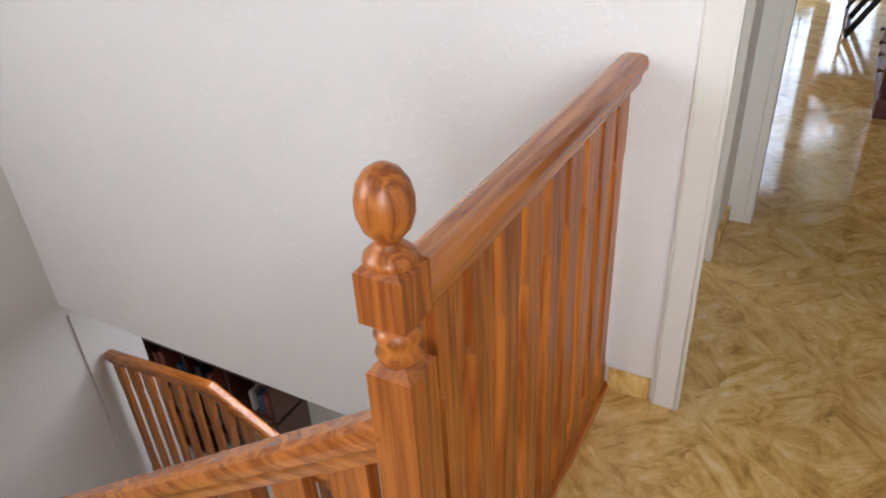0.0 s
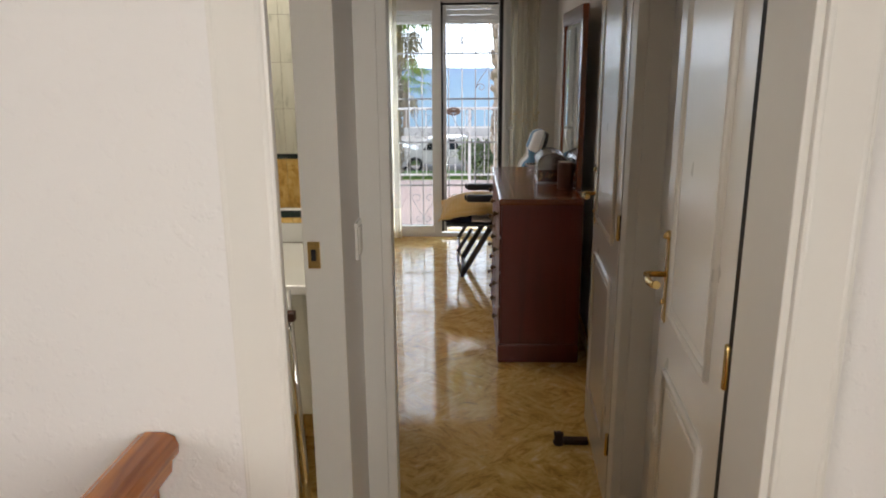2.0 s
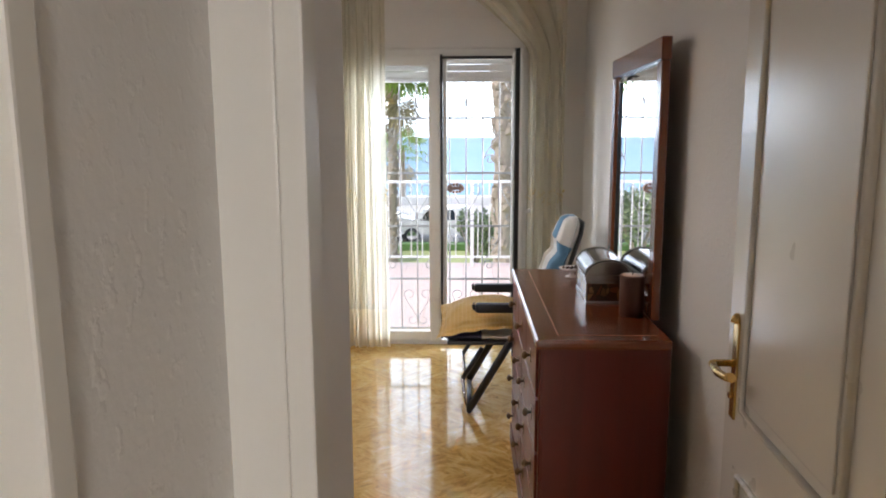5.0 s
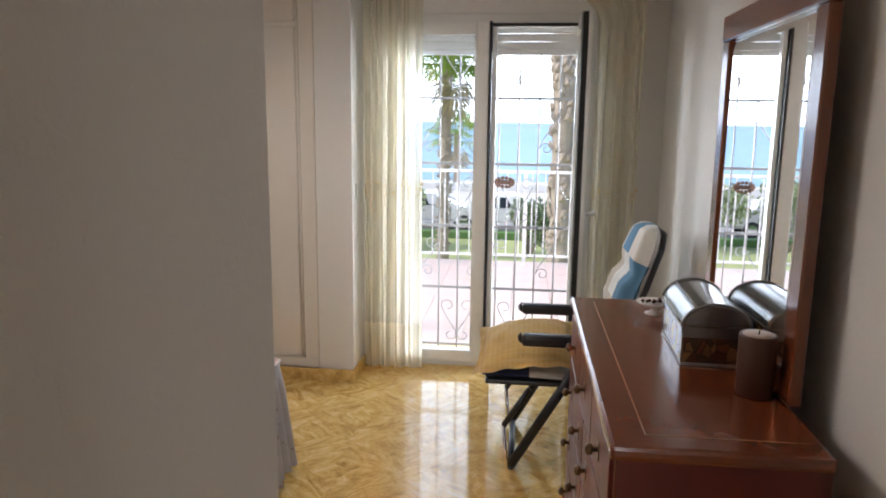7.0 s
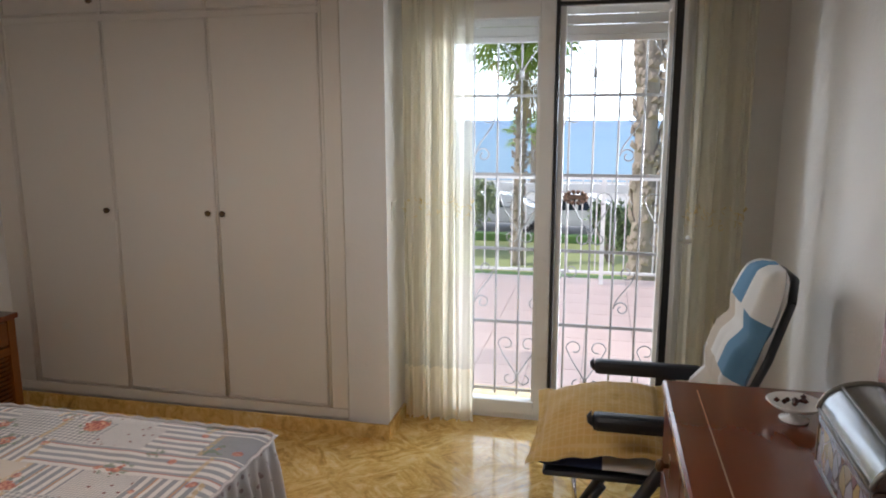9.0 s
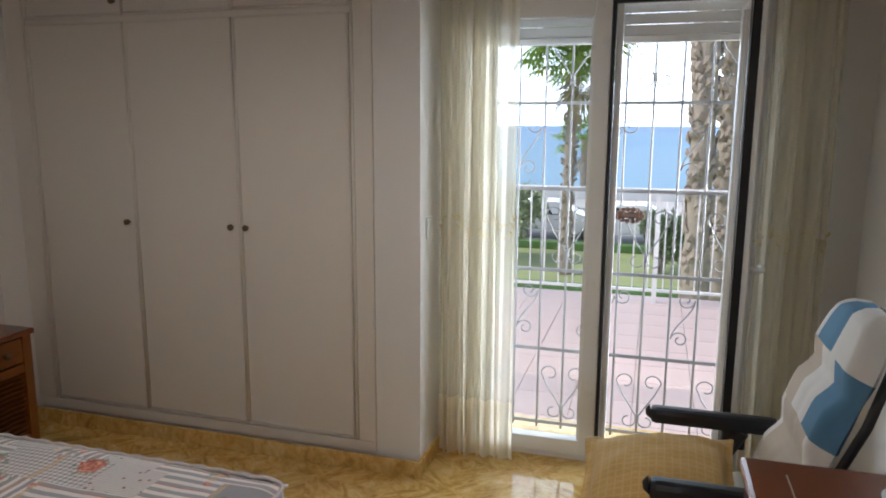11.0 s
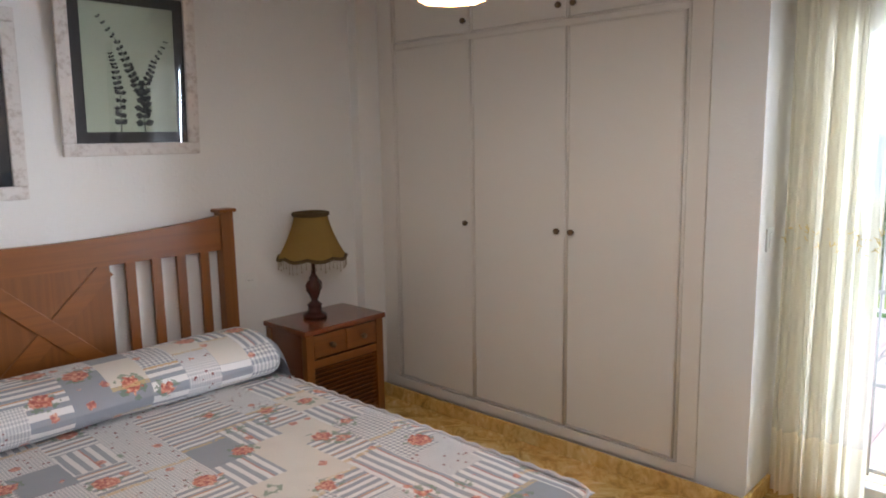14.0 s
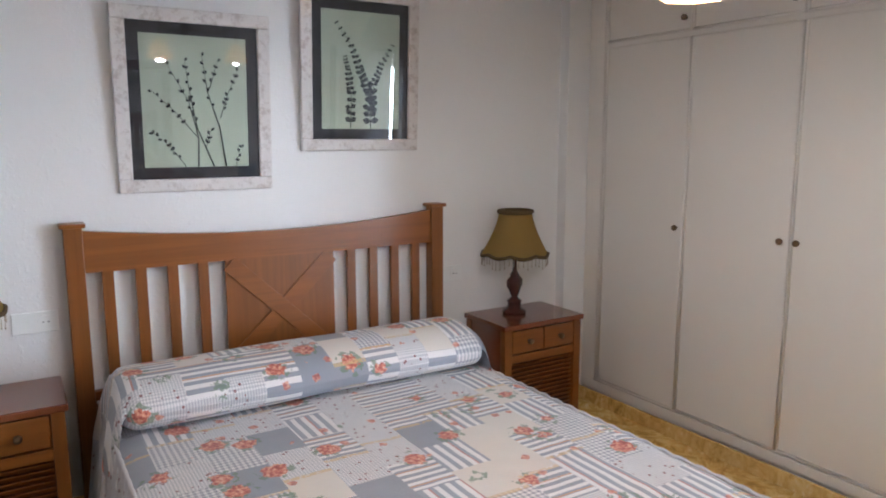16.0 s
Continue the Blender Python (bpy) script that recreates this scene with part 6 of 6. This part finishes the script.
for y in (2.90, 3.0):
    part("hoop", tube(bmesh.new(), [(-0.80, y, 0.01), (-0.64, y, 0.87 if y < 2.95 else 0.83), (-0.56, y, 0.87 if y < 2.95 else 0.83), (-0.53, y, 0.01)], 0.010, 8), M_CHROME, tr)
part("cross_tube", tube(bmesh.new(), [(-0.60, 2.90, 0.87), (-0.60, 3.0, 0.83)], 0.009, 8), M_CHROME, tr)
part("brown_bar", boxes((-0.69, 2.945, 0.745, -0.53, 2.975, 0.775), bevel=0.004), M_DARKWOOD, tr)

# ---- terrace and outdoors ----
TZ = -0.03
struct("terrace_base", boxes((-6.5, 7.40, TZ - 0.35, 6.5, 10.62, TZ - 0.012)), M_GROUT, "concrete slab of the terrace", "terrace")
tf = thing("terrace_floor", "pinkish terracotta tiles on the sunny terrace", "terrace", kind="structure")
bm = bmesh.new()
box(bm, 0.002, 0.002, 0, 0.328, 0.328, 0.012, 0.0015)
TILE = None
rest = bmesh.new()
for i in range(-18, 19):
    for j in range(10):
        x, y = i * 0.33 - 0.1, 7.40 + j * 0.33
        if y + 0.33 > 10.72:
            continue
        if -9 <= i <= 5:
            if TILE is None:
                o = part("tile", bm, M_TERRACE, tf)
                TILE = o.data
            else:
                o = new("tile", TILE)
                o.parent = tf
            o.location = (x, y, TZ - 0.012)
        else:
            box(rest, x + 0.002, y + 0.002, TZ - 0.012, x + 0.328, y + 0.328, TZ)
o = part("tile_rest", rest, M_TERRACE, tf)
o["kind"] = "stuff"
rl = thing("terrace_railing", "white painted iron terrace railing with upright bars", "railing")
RY = 10.45
part("top_rail", boxes((-6.4, RY - 0.022, 0.945, 6.4, RY + 0.022, 0.975), bevel=0.004), M_RAILWHITE, rl)
part("bottom_rail", boxes((-6.4, RY - 0.015, 0.07, 6.4, RY + 0.015, 0.095), bevel=0.003), M_RAILWHITE, rl)
bm = boxes((-0.006, -0.006, 0.095, 0.006, 0.006, 0.945))
o = part("upright", bm, M_RAILWHITE, rl)
o.location = (-6.3, RY, 0)
for k in range(1, 98):
    q = new("upright", o.data)
    q.parent = rl
    q.location = (-6.3 + k * 0.13, RY, 0)
for k in range(7):
    part("post", boxes((-6.0 + k * 2 - 0.02, RY - 0.02, TZ, -6.0 + k * 2 + 0.02, RY + 0.02, 0.946)), M_RAILWHITE, rl)
GZ = -2.7
M_LAWN = plain("mown_lawn", (0.42, 0.46, 0.19), 0.9, var=0.3, scale=0.8, fine=18, bump=0.6)
M_SAND = plain("pale_sand", (0.62, 0.56, 0.48), 0.9, var=0.08, scale=0.2, fine=8)
M_ROAD = plain("asphalt", (0.30, 0.29, 0.28), 0.85, var=0.15, scale=0.5, fine=20)
M_PAVE = plain("pale_paving", (0.68, 0.64, 0.59), 0.8, var=0.08, scale=0.6, fine=10)
M_HEDGE = plain("dark_low_hedge", (0.14, 0.26, 0.08), 0.8, var=0.4, scale=5, fine=30, bump=0.8)


def sea_material():
    n = Nodes("sea_water")
    w = n.noise(0.6, n.coords((0.25, 1, 1)), detail=6)
    far = n.ramp(n.math("DIVIDE", n.xyz()[1], 900.0), [(0.06, (0.18, 0.35, 0.46)), (0.25, (0.09, 0.25, 0.41)), (1.0, (0.05, 0.17, 0.36))])
    col = n.mix(n.math("MULTIPLY", w, 0.5), far, (0.16, 0.33, 0.47))
    n.bump(n.noise(1.4, n.coords((0.4, 1, 1)), detail=5), 0.25, 0.3)
    return n.set(col, 0.5, Specular_IOR_Level=0.06)


bm = bmesh.new()
rowsy = [(-60, GZ), (10.7, GZ), (48, GZ), (58, GZ - 0.4), (66, -4.3), (4500, -4.6)]
g = [[bm.verts.new((x, y, z)) for x in (-2500, 2500)] for y, z in rowsy]
for p, q in zip(g, g[1:]):
    bm.faces.new((p[0], p[1], q[1], q[0]))
struct("ground", bm, M_SAND, "pale ground running down to the beach", "ground")
struct("lawn", boxes((-40, 12.0, GZ + 0.005, 40, 28.4, GZ + 0.03)), M_LAWN, "sunlit mown lawn below the terrace", "lawn")
struct("pavement", boxes((-60, 28.4, GZ + 0.004, 60, 29.2, GZ + 0.14)), M_PAVE, "pale pavement beside the road", "pavement")
struct("road", boxes((-80, 29.2, GZ + 0.004, 80, 35.5, GZ + 0.02)), M_ROAD, "sun-bleached road along the seafront", "road")
struct("promenade", boxes((-80, 35.5, GZ + 0.004, 80, 44, GZ + 0.15)), M_PAVE, "pale paved seafront promenade", "pavement")
bm = bmesh.new()
g = [[bm.verts.new((x, y, -4.0)) for x in (-2500, 2500)] for y in (63, 200, 4400)]
for p, q in zip(g, g[1:]):
    bm.faces.new((p[0], p[1], q[1], q[0]))
struct("water", bm, sea_material(), "calm blue sea up to the horizon", "sea")


def fuzz(bm, cx, cy, cz, rx_, ry_, rz_, n_, size, rng):
    """Many small leaf blades spread through an uneven clump."""
    for _ in range(n_):
        d = Vector((rng.gauss(0, 1), rng.gauss(0, 1), rng.gauss(0, 1))).normalized()
        r = rng.uniform(0.35, 1.0) ** 0.6 * (0.78 + 0.35 * noise.noise(d * 2.1 + Vector((cx, cy, 0))))
        p = Vector((cx + d.x * rx_ * r, cy + d.y * ry_ * r, cz + d.z * rz_ * r))
        a = Vector((rng.gauss(0, 1), rng.gauss(0, 1), rng.gauss(0, 1))).normalized()
        b = a.orthogonal().normalized()
        s = size * rng.uniform(0.6, 1.4)
        bm.faces.new([bm.verts.new(p + a * s), bm.verts.new(p + b * s * 0.45), bm.verts.new(p - a * s), bm.verts.new(p - b * s * 0.45)])


def leaf_material(name, c):
    n = Nodes(name)
    isl = n.nt.nodes.new("ShaderNodeNewGeometry").outputs["Random Per Island"]
    return n.set(n.mix(isl, shade(c, 0.6), shade(c, 1.5)), 0.5, Transmission_Weight=0.0)


M_PALM = cloth_sheer("palm_fronds", (0.30, 0.42, 0.09), 0.0)
M_DEADPALM = leaf_material("dry_fronds", (0.42, 0.33, 0.17))
M_TRUNK = plain("palm_bark", (0.48, 0.39, 0.31), 0.9, var=0.3, scale=4, fine=25, bump=0.8)
M_SHRUB = leaf_material("shrub_leaves", (0.27, 0.32, 0.16))


def palm(x, y, base, r, h, crown, label, seed, stubs=True, fronds=26, skirt=10):
    rng = random.Random(seed)
    ob = thing("palm_tree", label, "palm tree", m=Matrix.Translation((x, y, base)))
    bm = bmesh.new()
    rows_ = 26
    lean = rng.uniform(-0.02, 0.02)
    tube(bm, [(lean * h * (k / rows_) ** 2, 0, h * k / rows_) for k in range(rows_ + 1)], [r * (1.25 - 0.35 * min(1, k / 6)) * (1 + 0.05 * math.sin(k * 2.1)) for k in range(rows_ + 1)], 14)
    part("trunk", bm, M_TRUNK, ob)
    if stubs:
        bm = bmesh.new()
        for k in range(int(h * 34)):
            z = rng.uniform(0.05, 0.98) * h
            a = k * 2.399
            c = Vector((math.cos(a), math.sin(a), 0))
            p = Vector((lean * h * (z / h) ** 2, 0, z)) + c * r * 0.9
            u = Vector((-c.y, c.x, 0))
            w, L = r * 0.36, r * 0.75
            vs = [bm.verts.new(p + u * w), bm.verts.new(p - u * w), bm.verts.new(p - u * w * 0.55 + c * 0.07 + Vector((0, 0, L))), bm.verts.new(p + u * w * 0.55 + c * 0.07 + Vector((0, 0, L))), bm.verts.new(p + c * 0.11 + Vector((0, 0, L * 0.4)))]
            for q in ((0, 4, 3), (4, 1, 2), (0, 1, 4), (3, 4, 2)):
                bm.faces.new([vs[i] for i in q])
        o = part("leaf_stub", bm, plain("cut_frond_base", (0.50, 0.40, 0.32), 0.9, var=0.35, scale=8, fine=30), ob, "rough cut frond bases")
        o["kind"] = "stuff"
    for nm, cnt_, mat, lo, hi in (("crown", fronds, M_PALM, -0.35, 1.2), ("dry_skirt", skirt, M_DEADPALM, -1.3, -0.6)):
        if not cnt_:
            continue
        bm = bmesh.new()
        for k in range(cnt_):
            a = rng.random() * 2 * math.pi
            e = lo + (hi - lo) * rng.random()
            d = Vector((math.cos(a) * math.cos(e), math.sin(a) * math.cos(e), math.sin(e)))
            top = Vector((lean * h, 0, h))
            L = crown * rng.uniform(0.45, 0.62)
            tube(bm, [top, top + d * L * 0.5, top + d * L - Vector((0, 0, 0.05 * crown))], 0.018, 4, cap=False)
            c = top + d * L - Vector((0, 0, 0.05 * crown))
            s = d.cross(Vector((0, 0, 1))).normalized()
            u = s.cross(d).normalized()
            for i in range(17):
                t = (i - 8) / 8 * 1.9
                b = (d * math.cos(t) + s * math.sin(t)).normalized()
                Lb = crown * 0.42 * rng.uniform(0.8, 1.1)
                tip = c + b * Lb - Vector((0, 0, crown * 0.13 * rng.uniform(0.5, 1.5)))
                sd = b.cross(u).normalized() * 0.040
                m1 = c + b * Lb * 0.6
                bm.faces.new([bm.verts.new(c), bm.verts.new(m1 + sd), bm.verts.new(tip), bm.verts.new(m1 - sd)])
        part(nm, bm, mat, ob)
    return ob


palm(0.90, 20.0, GZ, 0.27, 9.5, 2.4, "thick palm trunk rough with cut frond bases, beyond the terrace", 1)
palm(1.50, 21.5, GZ, 0.24, 10.0, 2.4, "tall palm beside the thick-trunked one", 5)
palm(-2.36, 24.0, GZ, 0.16, 6.0, 1.9, "slender fan palm with a green crown above the lawn", 2, fronds=64, skirt=4)
palm(-4.0, 46.0, GZ + 0.1, 0.22, 3.3, 2.2, "small distant palm by the promenade", 3, stubs=False, fronds=24, skirt=4)
palm(4.5, 40.0, GZ + 0.1, 0.22, 6.0, 2.4, "distant palm by the promenade", 6, stubs=False)


def shrub(x, y, w, h, label, seed):
    rng = random.Random(seed)
    ob = thing("shrub", label, "shrub", "shrubs on the lawn", Matrix.Translation((x, y, GZ)))
    bm = bmesh.new()
    for k in range(5):
        a = rng.random() * 6.28
        tube(bm, [(0, 0, 0), (0.2 * w * math.cos(a), 0.2 * w * math.sin(a), h * 0.35), (0.4 * w * math.cos(a), 0.4 * w * math.sin(a), h * 0.7)], [0.07, 0.05, 0.02], 6)
    part("stem", bm, M_TRUNK, ob)
    bm = bmesh.new()
    for k in range(7):
        fuzz(bm, rng.uniform(-0.45, 0.45) * w, rng.uniform(-0.4, 0.4) * w, h * rng.uniform(0.45, 0.8), 0.40 * w, 0.4 * w, 0.32 * h, 420, 0.085, rng)
    part("crown", bm, M_SHRUB, ob)
    return ob


shrub(-4.5, 25.5, 1.9, 2.4, "grey-green bushy shrub below the terrace", 31)
shrub(0.25, 25.0, 1.3, 1.9, "grey-green bushy shrub beside the palms", 32)
shrub(3.2, 25.5, 1.8, 2.3, "olive green shrub beside the palms", 33)
shrub(-7.5, 27.0, 2.4, 2.6, "large grey-green shrub at the lawn's edge", 34)
hd = to_object("low_hedge", boxes((-14, 27.9, GZ, 14, 28.35, GZ + 0.30), (-14, 21.5, GZ, 14, 22.1, GZ + 0.24), bevel=0.06), M_HEDGE)
tagged(hd, "low clipped dark green hedge along the lawn", "hedge", kind="stuff")


def car(x, y, c, label, dark=(0.02, 0.025, 0.03)):
    ob = thing("car", label, "car", "cars parked along the seafront road", Matrix.Translation((x, y, GZ + 0.021)))
    prof = [(-2.05, 0.35), (-2.0, 0.72), (-1.25, 0.86), (-0.75, 1.36), (0.65, 1.40), (1.45, 0.95), (2.0, 0.85), (2.08, 0.35)]
    bm = bmesh.new()
    sides = [[bm.verts.new((px, s * (0.86 if pz < 1.0 else 0.68), pz)) for px, pz in prof] for s in (-1, 1)]
    bm.faces.new(sides[0])
    bm.faces.new(list(reversed(sides[1])))
    for k in range(len(prof)):
        k2 = (k + 1) % len(prof)
        bm.faces.new((sides[0][k2], sides[0][k], sides[1][k], sides[1][k2]))
    bmesh.ops.bevel(bm, geom=list(bm.edges), offset=0.05, segments=2, affect="EDGES")
    part("body", bm, plain("car_paint", c, 0.2, var=0.05, Coat_Weight=0.6), ob)
    g_ = plain("car_glass", dark, 0.08, var=0.1)
    for s in (-1, 1):
        bm = bmesh.new()
        for q in (((-1.0, 0.90), (-0.05, 0.92), (-0.05, 1.30), (-0.68, 1.28)), ((0.05, 0.92), (1.15, 0.95), (0.62, 1.31), (0.05, 1.31))):
            vs = [bm.verts.new((px, s * (0.872 - 0.18 * max(0, (pz - 0.86) / 0.5)), pz)) for px, pz in q]
            bm.faces.new(vs if s < 0 else list(reversed(vs)))
        part("side_window", bm, g_, ob)
        for wx in (-1.3, 1.3):
            bm = tube(bmesh.new(), [(wx, s * 0.68, 0.31), (wx, s * 0.885, 0.31)], 0.31, 20)
            w_ = part("wheel", bm, M_BLACK, ob)
            part("rim", tube(bmesh.new(), [(wx, s * 0.88, 0.31), (wx, s * 0.892, 0.31)], 0.19, 16), M_CHROME, w_)
    return ob


car(-0.9, 30.6, (0.72, 0.72, 0.70), "white car parked on the seafront road")
car(-4.1, 30.9, (0.62, 0.62, 0.62), "pale silver-grey car parked on the seafront road")
car(-8.6, 30.8, (0.5, 0.5, 0.52), "silver car parked on the seafront road")
car(4.0, 30.8, (0.7, 0.7, 0.7), "white car parked on the seafront road")
struct("wall_promenade", boxes((-80, 44.2, GZ, 80, 44.5, GZ + 0.62)), M_RAILWHITE, "low white seafront wall", "wall")

bm = bmesh.new()
bm.faces.new([bm.verts.new(p) for p in ((-4800, 4300, -6), (4800, 4300, -6), (4800, 4300, 2600), (-4800, 4300, 2600))])
struct("backdrop", bm, emitter("hazy_sky", (0.86, 0.93, 1.0), 3.0), "white hazy sky over the sea", "sky")
